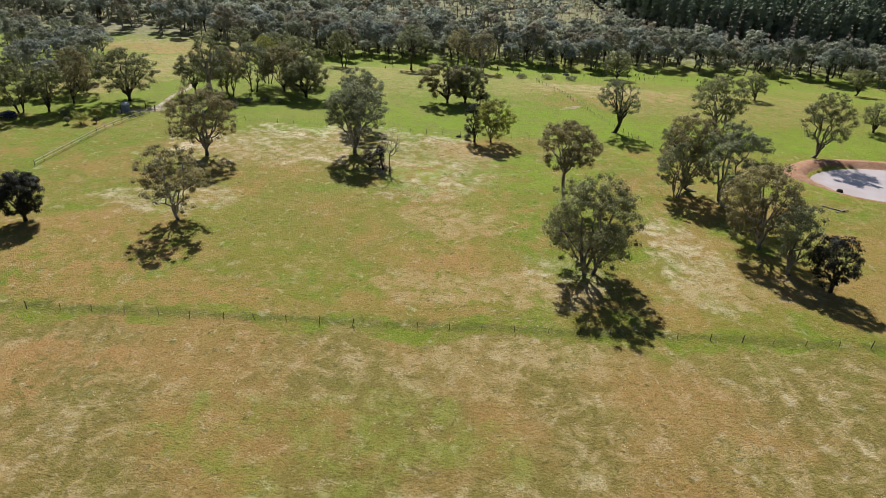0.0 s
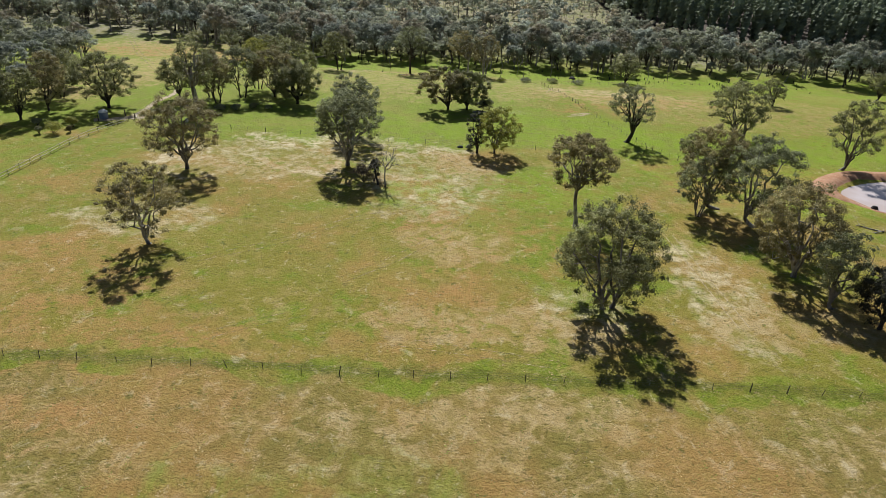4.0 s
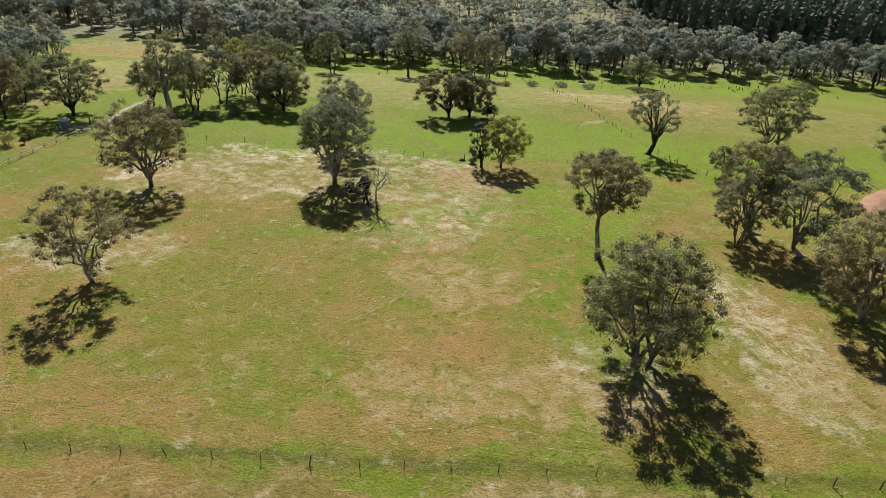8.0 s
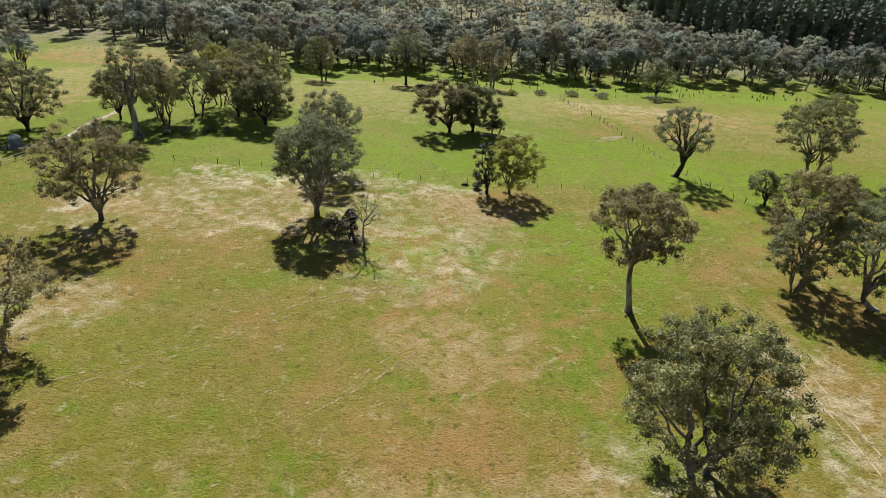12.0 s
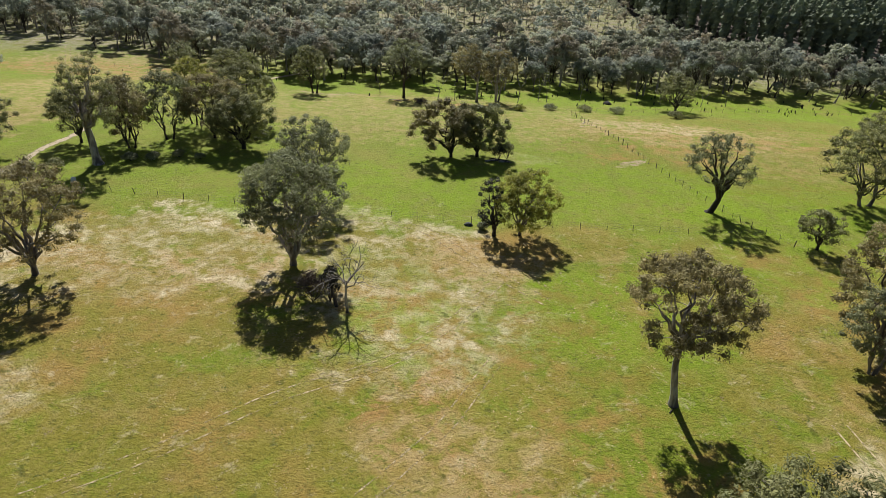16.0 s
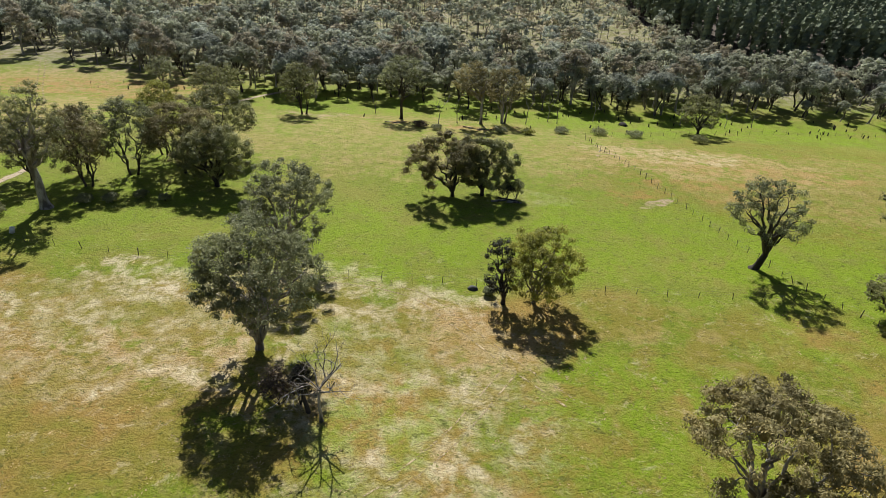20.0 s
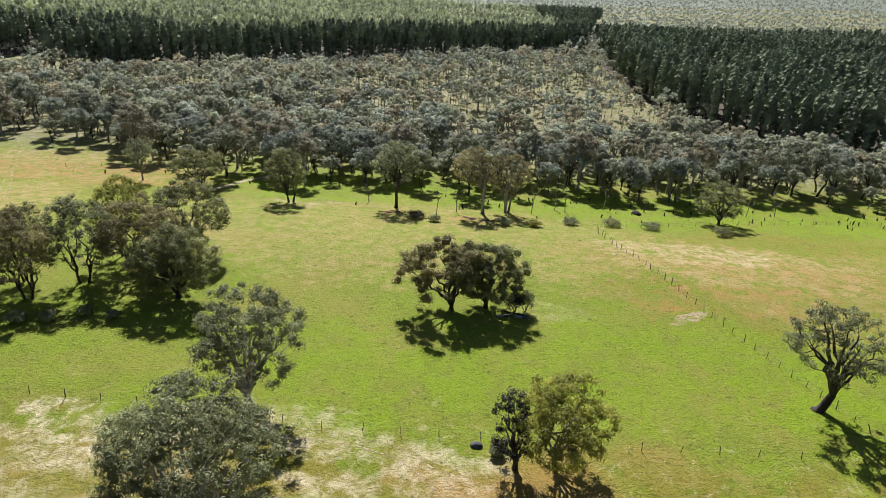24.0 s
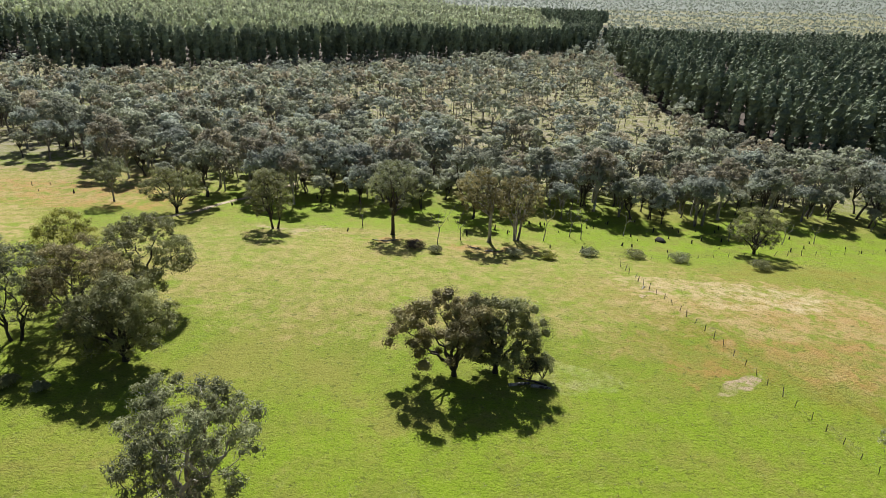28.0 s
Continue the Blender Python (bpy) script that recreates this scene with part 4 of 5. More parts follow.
for v_ in np.arange(1010, 1500, 11.0):
    for u_ in np.arange(-900, 240, 9.0):
        x, y = u_ + rng_w.uniform(-1.5, 1.5), v_ + rng_w.uniform(-1.5, 1.5)
        if abs(x) < 0.72 * y and in_plantation(x, y) and not (y > 1250 and x > -300 + (y - 1250)):
            rows_back.append((x, y, height(x, y), rng_w.uniform(0, 6.28), rng_w.uniform(1.35, 1.6)))
rows_front, rows_back = np.array(rows_front), np.array(rows_back)
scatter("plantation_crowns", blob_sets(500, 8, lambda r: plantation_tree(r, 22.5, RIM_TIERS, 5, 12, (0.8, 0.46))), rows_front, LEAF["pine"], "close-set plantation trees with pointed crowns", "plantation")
scatter("plantation_trunks", blob_sets(510, 6, lambda r: tube(np.array([(0, 0, -0.5), (0, 0, 7), (0.1, 0, 15)]), [0.15, 0.12, 0.06], 4)), rows_front, BARK["dark"], "straight plantation trunks in rows", "plantation")
tops = blob_sets(520, 8, lambda r: plantation_tree(r, 22.0, FAR_TIERS, 4, 5, (1.0, 0.6)))
scatter("far_plantation_crowns", tops, rows_back[rows_back[:, 0] > 75], LEAF["pine"], "dark plantation canopy of pointed crowns", "plantation")
# western canopy behind the front rows: same trees, haze painted in as paler leaves
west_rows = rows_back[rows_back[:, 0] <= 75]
scatter("far_plantation_crowns", tops, west_rows[west_rows[:, 1] < 720], LEAF["hazed_pine"], "yellow-green plantation canopy reaching far back, paled with painted haze", "plantation")
tops = blob_sets(540, 6, lambda r: plantation_tree(r, 21.0, [(0.72, 2.5), (0.84, 2.0), (0.95, 1.1)], 4, 3, (1.6, 0.9)))
scatter("far_plantation_crowns", tops, west_rows[west_rows[:, 1] >= 720], LEAF["hazed_pine"], "yellow-green plantation canopy on the far rise, paled with painted haze", "plantation")
wild = []
for v_ in np.arange(600, 2600, 17.0):
    for u_ in np.arange(-2100, 2100, 15.0 + v_ * 0.012):
        x, y = u_ + rng_w.uniform(-5, 5), v_ + rng_w.uniform(-5, 5)
        if abs(x) > 0.74 * y or in_plantation(x, y) or noise.noise((x * 0.006, y * 0.004, 9.0)) > 0.6:
            continue
        if y < 760 and x < 40:
            continue
        wild.append((x, y, height(x, y), rng_w.uniform(0, 6.28), rng_w.uniform(1.1, 1.6)))
scatter("distant_woodland", blob_sets(600, 6, lambda r: forest_tree(r, 10.5, 15.0, 4, 2, (2.6, 1.5), 1, 4, 0)[1]), np.array(wild), LEAF["wood_grey"], "distant wooded hills of grey-green gum trees, haze mixed into their colour", "woodland")

# trees of the rough grazing to the west
west_zone = [(-112, 152), (-103, 178), (-118, 212), (-134, 240), (-160, 262), (-235, 268), (-235, 190), (-150, 150)]
for v_ in np.arange(150, 270, 8.5):
    for u_ in np.arange(-235, -100, 8.5):
        x, y = u_ + rng_w.uniform(-3.5, 3.5), v_ + rng_w.uniform(-3.5, 3.5)
        if inside(west_zone, x, y) and rng_w.random() > 0.25 and abs(x) < 0.75 * y + 12:
            rim_tree(x, y, int(rng_w.integers(len(EDGE_KINDS))), rng_w.uniform(0.8, 1.12), rng_w.uniform(0, 360))


# ---- litter under the plantation ----
def floor_sheet(step, y0, y1, x0, x1, test, lift):
    vs, fs = [], []
    for y in np.arange(y0, y1, step):
        for x in np.arange(x0, x1, step):
            if test(x + step / 2, y + step / 2):
                n0 = len(vs)
                for a, b in ((0, 0), (step, 0), (step, step), (0, step)):
                    vs.append((x + a, y + b, height(x + a, y + b) + lift))
                fs.append((n0, n0 + 1, n0 + 2, n0 + 3))
    return np.array(vs), np.array(fs)


litter = new("plantation_floor", quads("plantation_floor", *floor_sheet(12.0, 296, 1500, -640, 760, in_plantation, 0.14)))
litter.data.materials.append(plain_material("leaf_litter", (0.085, 0.062, 0.042), (0.05, 0.04, 0.03), 0.4, 0.95))
tagged(litter, "dark leaf litter under the plantation trees", "ground", kind="structure")

scrub = new("scrub_floor", quads("scrub_floor", *floor_sheet(40.0, 560, 2640, -2000, 2000, lambda x, y: not in_plantation(x, y) and (y > 640 or x > 40), 0.08)))
scrub.data.materials.append(plain_material("scrub_litter", (0.20, 0.215, 0.17), (0.13, 0.145, 0.115), 0.05, 0.95))
tagged(scrub, "grey-green undergrowth below the distant woods", "ground", kind="structure")


# ---- wheel tracks and gateway ----
def worn_material(name, a, b, cut=0.46):
    """Bleached grass pressed down by wheels, broken where the sward has closed again."""
    m, nodes, links, bsdf = material(name, 0.95, 0.1)
    pos = nodes.new("ShaderNodeNewGeometry").outputs["Position"]
    n1, n2 = noise_tex(nodes, links, pos, 0.9, 8.0, 0.75), noise_tex(nodes, links, pos, 5.0, 4.0)
    links.new(blend(nodes, links, n2, a, b), bsdf.inputs["Base Color"])
    across = nodes.new("ShaderNodeAttribute")
    across.attribute_name = "across"
    f = arith(nodes, links, "ADD", arith(nodes, links, "MULTIPLY", across.outputs["Fac"], 0.35), n1)
    clear, mix = nodes.new("ShaderNodeBsdfTransparent"), nodes.new("ShaderNodeMixShader")
    links.new(ramp(nodes, links, f, cut, cut + 0.2), mix.inputs[0])
    links.new(clear.outputs[0], mix.inputs[1])
    links.new(bsdf.outputs[0], mix.inputs[2])
    links.new(mix.outputs[0], nodes["Material Output"].inputs[0])
    return m


def smooth_line(points, step=1.0):
    """A rounded course through plan points."""
    p = np.array(points, float)
    d = np.r_[0, np.cumsum(np.hypot(*np.diff(p, axis=0).T))]
    s = np.arange(0, d[-1], step)
    out = np.stack([np.interp(s, d, p[:, 0]), np.interp(s, d, p[:, 1])], -1)
    for _ in range(6):
        out[1:-1] = (out[:-2] + 2 * out[1:-1] + out[2:]) / 4
    return out


def strip(line, offset, width, lift=0.035):
    t = np.gradient(line, axis=0)
    t /= np.linalg.norm(t, axis=1, keepdims=True)
    n = np.stack([-t[:, 1], t[:, 0]], -1)
    rows = [line + n * (offset + width * k) for k in (-0.5, -0.2, 0.2, 0.5)]
    xy = np.stack(rows, 1)
    v = np.concatenate([xy, (land(xy[..., 0], xy[..., 1]) + lift)[..., None]], -1)
    i = np.arange(len(line) * 4).reshape(-1, 4)
    f = np.stack([i[:-1, :-1], i[:-1, 1:], i[1:, 1:], i[1:, :-1]], -1).reshape(-1, 4)
    w = np.tile([0.0, 1.0, 1.0, 0.0], len(line))
    return v.reshape(-1, 3), f, w


WORN = worn_material("worn_wheel_rut", (0.50, 0.41, 0.25), (0.38, 0.29, 0.15), 0.78)
GRAVEL = worn_material("pale_gravel", (0.46, 0.385, 0.28), (0.34, 0.275, 0.17), 0.66)
RUT = worn_material("pressed_pale_rut", (0.52, 0.43, 0.26), (0.40, 0.31, 0.16), 0.70)


def track(points, gauge, width, mat, label):
    line = smooth_line(points)
    sides = [strip(line, o, width) for o in ((-gauge / 2, gauge / 2) if gauge else (0,))]
    v, f = joined([(a, b) for a, b, _ in sides])
    ob = new("vehicle_track", quads("vehicle_track", v, f))
    ob.data.materials.append(mat)
    ob.data.attributes.new("across", "FLOAT", "POINT").data.foreach_set("value", np.concatenate([w for _, _, w in sides]).astype(np.float32))
    return tagged(ob, label, "track", kind="structure")


track([(-22, 147.5), (-18, 148.6), (-12, 147.6), (-7, 145.8), (-1, 138.8), (4, 133), (10, 127)], 1.5, 0.45, WORN, "pale bending wheel ruts in the grass")
track([(-40, 90), (-26, 100), (-18, 108), (-8, 114), (-2, 122), (4, 133)], 1.5, 0.35, WORN, "faint wheel ruts crossing the dry grass")
track([(-16, 88), (-10, 94), (-2, 105), (3, 116)], 1.5, 0.32, WORN, "faint wheel ruts in the dry grass")
track([(35.2, 109.0), (36.0, 102.0), (38.0, 81.8)], 1.5, 0.34, RUT, "straight pale wheel ruts between trees")
track([(-9, 74.6), (0, 73.4), (12, 71.8)], 1.5, 0.26, WORN, "faint wheel ruts beside the fence")
track([(-30, 73), (-24, 77), (-17, 81)], 1.5, 0.26, WORN, "faint wheel ruts in the grass")
track([(-60, 112), (-52, 118), (-45, 124)], 1.5, 0.26, WORN, "faint wheel ruts in the grass")
track([(-72, 238), (-66, 244), (-62, 254), (-56, 263), (-50, 275)], 0, 2.6, GRAVEL, "pale dirt track entering the woods")
track([(-80, 156.5), (-78.5, 162), (-79.5, 170), (-78, 179), (-80, 188)], 0, 2.4, GRAVEL, "pale dirt track through the gateway")
track([(-80, 187), (-88, 200), (-98, 212), (-110, 232), (-122, 250), (-142, 284)], 1.5, 0.8, WORN, "faint wheel track across the rough grazing")
track([(-86, 153), (-82, 155.4), (-76, 158)], 0, 4.6, GRAVEL, "pale gravel of the gateway")


# ---- fences ----
POST_STEEL = plain_material("weathered_post", (0.10, 0.085, 0.07), (0.045, 0.04, 0.036), 4.0, 0.85)
WIRE = plain_material("dull_wire", (0.22, 0.21, 0.20), (0.13, 0.12, 0.11), 8.0, 0.5, 0.1, 0.8)
RAIL = plain_material("sun_bleached_rail", (0.50, 0.45, 0.36), (0.38, 0.34, 0.26), 3.0, 0.85)


def post_mesh(rng, tall, r):
    """A split post: five-sided, tapered, with a slanted top."""
    bm = bmesh.new()
    rings = []
    for z, s in ((-0.3, 1.0), (tall * 0.55, 0.95), (tall, 0.82)):
        rings.append([bm.verts.new((r * s * math.cos(a) * rng.uniform(0.85, 1.15), r * s * math.sin(a) * rng.uniform(0.85, 1.15), z + (0.06 * math.cos(a) if z == tall else 0))) for a in (0, 1.26, 2.51, 3.77, 5.03)])
    for lo, hi in zip(rings, rings[1:]):
        for k in range(5):
            bm.faces.new((lo[k], lo[(k + 1) % 5], hi[(k + 1) % 5], hi[k]))
    bm.faces.new(rings[-1])
    me = bpy.data.meshes.new("post")
    bm.to_mesh(me)
    bm.free()
    return me


rng_f = np.random.default_rng(21)
POSTS = [post_mesh(rng_f, t, r) for t, r in ((1.0, 0.042), (1.05, 0.045), (0.92, 0.04), (1.15, 0.06))]
for me in POSTS:
    me.materials.append(POST_STEEL)


def fence(points, spacing, label, wires=(0.3, 0.65, 1.0), stout=0.1, lean=5.0):
    line = smooth_line(points, spacing)
    mid = line[len(line) // 2]
    ob = thing("wire_fence", pose(mid[0], mid[1], height(*mid)), label, "fence", "paddock fences")
    base = Vector((mid[0], mid[1], height(*mid)))
    tops = []
    for x, y in line:
        x, y = x + rng_f.normal(0, 0.12), y + rng_f.normal(0, 0.06)
        me = POSTS[3] if rng_f.random() < stout else POSTS[int(rng_f.integers(3))]
        p = part("post", me, None, ob)
        p.matrix_basis = Matrix.Translation(Vector((x, y, height(x, y))) - base) @ pose(0, 0, 0, rng_f.normal(0, lean), rng_f.normal(0, lean), rng_f.uniform(0, 360))
        tops.append((x, y, height(x, y)))
    tops = np.array(tops) - np.array(base)
    for h in wires:
        v, f = tube(tops + (0, 0.05, h), np.full(len(tops), 0.006), 4)
        part("wire", quads("wire", v, f), WIRE, ob)
    return ob


fence([(-84, 66.5), (-58, 66.9), (-33, 67.4), (-12, 67.6), (8.6, 68.4), (30, 68.9), (56, 69.6), (84, 70.4)], 4.2, "wire fence on thin leaning posts across the paddock")
fence([(-78, 153.6), (-56, 152.4), (-43, 151.2), (-15, 149.3), (-7, 149.0), (17, 149.1), (34, 150.2), (44, 150.8)], 4.1, "wire fence with thin posts between dry and green paddock")
fence([(25.0, 224), (26.9, 210), (33.4, 184), (38.2, 168.5), (43.5, 152), (52, 141.5), (62, 131)], 2.3, "closely posted wire fence running towards the woods", stout=0.25, lean=7.0)
fence([(25.6, 228), (46, 235), (66, 241), (87, 247), (120, 249), (150, 246)], 3.6, "wire fence along the edge of the woods", stout=0.2)
fence([(-112, 258), (-96, 262), (-80, 270)], 4.5, "short run of wire fence by the woods")

rail_line = smooth_line([(-83.2, 115), (-82.6, 128), (-81.5, 142), (-78.2, 154)], 3.0)
mid = rail_line[len(rail_line) // 2]
rail_fence = thing("rail_fence", pose(mid[0], mid[1], height(*mid)), "bleached two-rail timber fence leading to the gateway", "fence", "paddock fences")
base = np.array([mid[0], mid[1], height(*mid)])
rl = np.concatenate([rail_line, land(rail_line[:, 0], rail_line[:, 1])[:, None]], 1) - base
for p in rl:
    part("post", POSTS[3], None, rail_fence).matrix_basis = pose(*p, rng_f.normal(0, 2), rng_f.normal(0, 2), rng_f.uniform(0, 360))
for h in (0.45, 1.0):
    for a, b in zip(rl, rl[1:]):
        v, f = tube(np.array([a, (a + b) / 2 + (0, 0, rng_f.normal(0, 0.02)), b]) + (0.07, 0, h), [0.06, 0.055, 0.052], 6)
        part("rail", quads("rail", v, f), RAIL, rail_fence)

GALV = plain_material("galvanised_steel", (0.46, 0.47, 0.48), (0.34, 0.35, 0.36), 2.0, 0.45, 0.15, 0.7)
farm_gate = thing("farm_gate", pose(-77.6, 156.2, height(-77.6, 156.2), 0, 0, 75), "open galvanised tube farm gate at the track", "gate")
for h in (0.15, 0.4, 0.65, 0.9, 1.15):
    part("bar", quads("bar", *tube(np.array([(0, 0, h), (1.7, 0, h), (3.4, 0, h)]), [0.022] * 3, 6)), GALV, farm_gate)
for x in (0, 1.7, 3.4):
    part("upright", quads("upright", *tube(np.array([(x, 0, 0.1), (x, 0, 0.6), (x, 0, 1.2)]), [0.025] * 3, 6)), GALV, farm_gate)
for x, y in ((-77.7, 156.0), (-75.9, 159.8), (-84.6, 152.6), (-81.0, 158.0)):
    gp = thing("gate_post", pose(x, y, height(x, y)), "thick weathered timber gate post", "post", "gate posts")
    part("shaft", quads("shaft", *tube(np.array([(0, 0, -0.3), (0, 0, 0.8), (0.02, 0, 1.5), (0.02, 0, 1.52)]), [0.14, 0.13, 0.12, 0.02], 9)), POST_STEEL, gp)


# ---- small built things ----
def lathe(profile, sides=20):
    """A turned shape from (radius, height) pairs."""
    a = np.linspace(0, 2 * np.pi, sides, endpoint=False)
    v = np.array([[(r * math.cos(t), r * math.sin(t), z) for t in a] for r, z in profile])
    i = np.arange(len(profile) * sides).reshape(len(profile), sides)
    j = np.roll(i, -1, 1)
    return v.reshape(-1, 3), np.stack([i[:-1], j[:-1], j[1:], i[1:]], -1).reshape(-1, 4)


TANK_WALL = plain_material("grey_tank_wall", (0.30, 0.33, 0.38), (0.22, 0.25, 0.30), 1.5, 0.6)
WHITE = plain_material("chalky_white_paint", (0.78, 0.77, 0.74), (0.62, 0.61, 0.58), 2.0, 0.6)
tank = thing("water_tank", pose(-84.6, 155.0, height(-84.6, 155.0)), "small grey water tank with a white domed lid", "tank")
part("wall", quads("wall", *lathe([(0.95, -0.1), (0.95, 0.5), (0.97, 0.55), (0.95, 0.6), (0.95, 1.1), (0.97, 1.15), (0.95, 1.2), (0.95, 1.6)])), TANK_WALL, tank)
part("lid", quads("lid", *lathe([(1.03, 1.55), (1.04, 1.66), (0.9, 1.85), (0.55, 2.02), (0.25, 2.08), (0.02, 2.09)])), WHITE, tank, "white domed lid")
part("hatch", quads("hatch", *lathe([(0.2, 2.05), (0.2, 2.2), (0.16, 2.24), (0.01, 2.24)], 12)), WHITE, tank)
part("pipe", quads("pipe", *tube(np.array([(0.98, 0.1, 0.1), (1.05, 0.1, 0.8), (1.0, 0.1, 1.5)]), [0.04] * 3, 6)), GALV, tank)

drum = thing("white_drum", pose(-65.0, 155.1, height(-65.0, 155.1), 0, 12, 40), "white plastic drum lying in the tree's shade", "drum")
part("body", quads("body", *lathe([(0.02, 0.0), (0.33, 0.0), (0.36, 0.05), (0.36, 0.4), (0.38, 0.43), (0.36, 0.46), (0.36, 0.8), (0.33, 0.84), (0.02, 0.84)])), WHITE, drum)
part("bung", quads("bung", *lathe([(0.06, 0.84), (0.06, 0.88), (0.01, 0.885)], 10)), POST_STEEL, drum)

CAR_BLUE = plain_material("dark_blue_car_paint", (0.012, 0.016, 0.05), (0.02, 0.026, 0.07), 1.0, 0.25, 0.02)
CAR_GLASS = plain_material("dark_car_glass", (0.02, 0.022, 0.025), (0.03, 0.03, 0.035), 1.0, 0.08, 0.0)
RUBBER = plain_material("tyre_rubber", (0.02, 0.02, 0.02), (0.035, 0.033, 0.03), 5.0, 0.9)


def shell(name, outline, half, mat, parent, bevel=0.08, label=""):
    """A solid from a side outline (x, z), set half to each side and rounded."""
    bm = bmesh.new()
    left = [bm.verts.new((x, -half, z)) for x, z in outline]
    face = bm.faces.new(left)
    out = bmesh.ops.extrude_face_region(bm, geom=[face])
    bmesh.ops.translate(bm, verts=[g for g in out["geom"] if isinstance(g, bmesh.types.BMVert)], vec=(0, 2 * half, 0))
    bmesh.ops.recalc_face_normals(bm, faces=bm.faces)
    bmesh.ops.bevel(bm, geom=bm.edges[:], offset=bevel, segments=3, affect="EDGES")
    for f in bm.faces:
        f.smooth = True
    return part(name, bm, mat, parent, label)


car = thing("parked_wagon", pose(-107.2, 143.6, height(-107.2, 143.6), 0, 0, 160), "dark blue wagon parked in the shade of gum trees", "car")
shell("body", [(-2.3, 0.4), (2.3, 0.4), (2.4, 0.75), (2.2, 1.0), (-2.25, 1.08), (-2.4, 0.75)], 0.92, CAR_BLUE, car, 0.12)
shell("cabin", [(-2.1, 1.0), (1.2, 1.0), (0.5, 1.62), (-1.9, 1.66)], 0.80, CAR_BLUE, car, 0.12)
shell("windscreen", [(0.66, 1.14), (1.06, 1.09), (0.62, 1.52), (0.44, 1.56)], 0.68, CAR_GLASS, car, 0.02)
for s in (-1, 1):
    pane = shell("side_window", [(-1.75, 1.14), (0.75, 1.12), (0.36, 1.50), (-1.65, 1.53)], 0.015, CAR_GLASS, car, 0.006)
    pane.matrix_basis = pose(0, 0.806 * s, 0)
    for x in (-1.4, 1.45):
        wheel = part("wheel", quads("wheel", *lathe([(0.2, -0.1), (0.34, -0.1), (0.36, -0.05), (0.36, 0.05), (0.34, 0.1), (0.2, 0.1)], 16)), RUBBER, car)
        wheel.matrix_basis = pose(x, 0.84 * s, 0.36, 90)
        part("rim", quads("rim", *lathe([(0.21, -0.08), (0.19, 0.0), (0.21, 0.08), (0.02, 0.085)], 12)), GALV, wheel)
    part("headlight", quads("headlight", *lathe([(0.11, 0.0), (0.1, 0.04), (0.02, 0.06)], 10)), WHITE, car).matrix_basis = pose(2.33, 0.62 * s, 0.8, 0, 90)


# ---- dam ----
def water_material():
    m, nodes, links, bsdf = material("muddy_water", 0.08, 0.5)
    pos = nodes.new("ShaderNodeNewGeometry").outputs["Position"]
    n1, n2 = noise_tex(nodes, links, pos, 0.12, 4.0), noise_tex(nodes, links, pos, 2.2, 3.0)
    links.new(blend(nodes, links, ramp(nodes, links, n1, 0.35, 0.65), (0.52, 0.45, 0.43), (0.46, 0.38, 0.34)), bsdf.inputs["Base Color"])
    bump(nodes, links, bsdf, n2, 0.06, 0.03)
    return m


def soil_material():
    m, nodes, links, bsdf = material("red_bank_soil", 0.95, 0.1)
    pos = nodes.new("ShaderNodeNewGeometry").outputs["Position"]
    n1, n2 = noise_tex(nodes, links, pos, 0.5, 6.0, 0.65), noise_tex(nodes, links, pos, 4.0, 4.0, 0.7)
    c = blend(nodes, links, ramp(nodes, links, n1, 0.35, 0.65), (0.32, 0.17, 0.095), (0.41, 0.255, 0.165))
    c = blend(nodes, links, ramp(nodes, links, n2, 0.35, 0.6, 0.4, 0.0), c, (0.22, 0.11, 0.06))
    links.new(c, bsdf.inputs["Base Color"])
    bump(nodes, links, bsdf, n2, 0.6, 0.15)
    return m


POND, PX, PY = (96.0, 132.0), 19.6, 11.2
angles = np.linspace(0, 2 * np.pi, 72, endpoint=False)
wob = 1 + 0.035 * np.sin(3 * angles + 0.7) + 0.02 * np.sin(7 * angles)
rim_v = np.array([(POND[0] + PX * k * w * math.cos(a), POND[1] + PY * k * w * math.sin(a), -0.42) for k in (0.001, 0.5, 1.06) for a, w in zip(angles, wob)])
ri = np.arange(216).reshape(3, 72)
rj = np.roll(ri, -1, 1)
rim_f = np.stack([ri[:-1], ri[1:], rj[1:], rj[:-1]], -1).reshape(-1, 4)
water = new("dam_water", quads("dam_water", rim_v, rim_f))
water.data.materials.append(water_material())
tagged(water, "still pinkish-brown muddy water of the dam", "water", kind="structure")
bank_rows = []
for k, lift in ((0.93, -0.62), (1.0, -0.36), (1.08, 0.10), (1.20, 0.55), (1.34, 0.60), (1.50, 0.25), (1.68, -0.12)):
    row = []
    for a, w in zip(angles, wob):
        north = 0.5 + 0.5 * math.sin(a + 0.25 * math.cos(a))
        west = max(0.0, -math.cos(a)) * max(0.0, math.sin(a) + 0.3)
        wall = min(1.0, max(0.0, (north - 0.35) * 1.7) + west)
        kk, spread = min(k, 1.0), max(0.0, k - 1.0) / 0.68 * (1.3 + 4.4 * wall)
        x, y = POND[0] + (PX * kk * w + spread) * math.cos(a), POND[1] + (PY * kk * w + spread) * math.sin(a)
        z = lift * (0.22 + 0.78 * wall) if lift > 0 else lift if k < 1.05 else height(x, y) - 0.15
        if k > 1.02 and lift > 0:
            z = max(z + min(0, height(x, y)), height(x, y) + 0.05) + 0.08 * noise.noise((x * 0.6, y * 0.6, 0))
        row.append((x, y, z))
    bank_rows.append(row)
bi = np.arange(len(bank_rows) * 72).reshape(-1, 72)
bj = np.roll(bi, -1, 1)
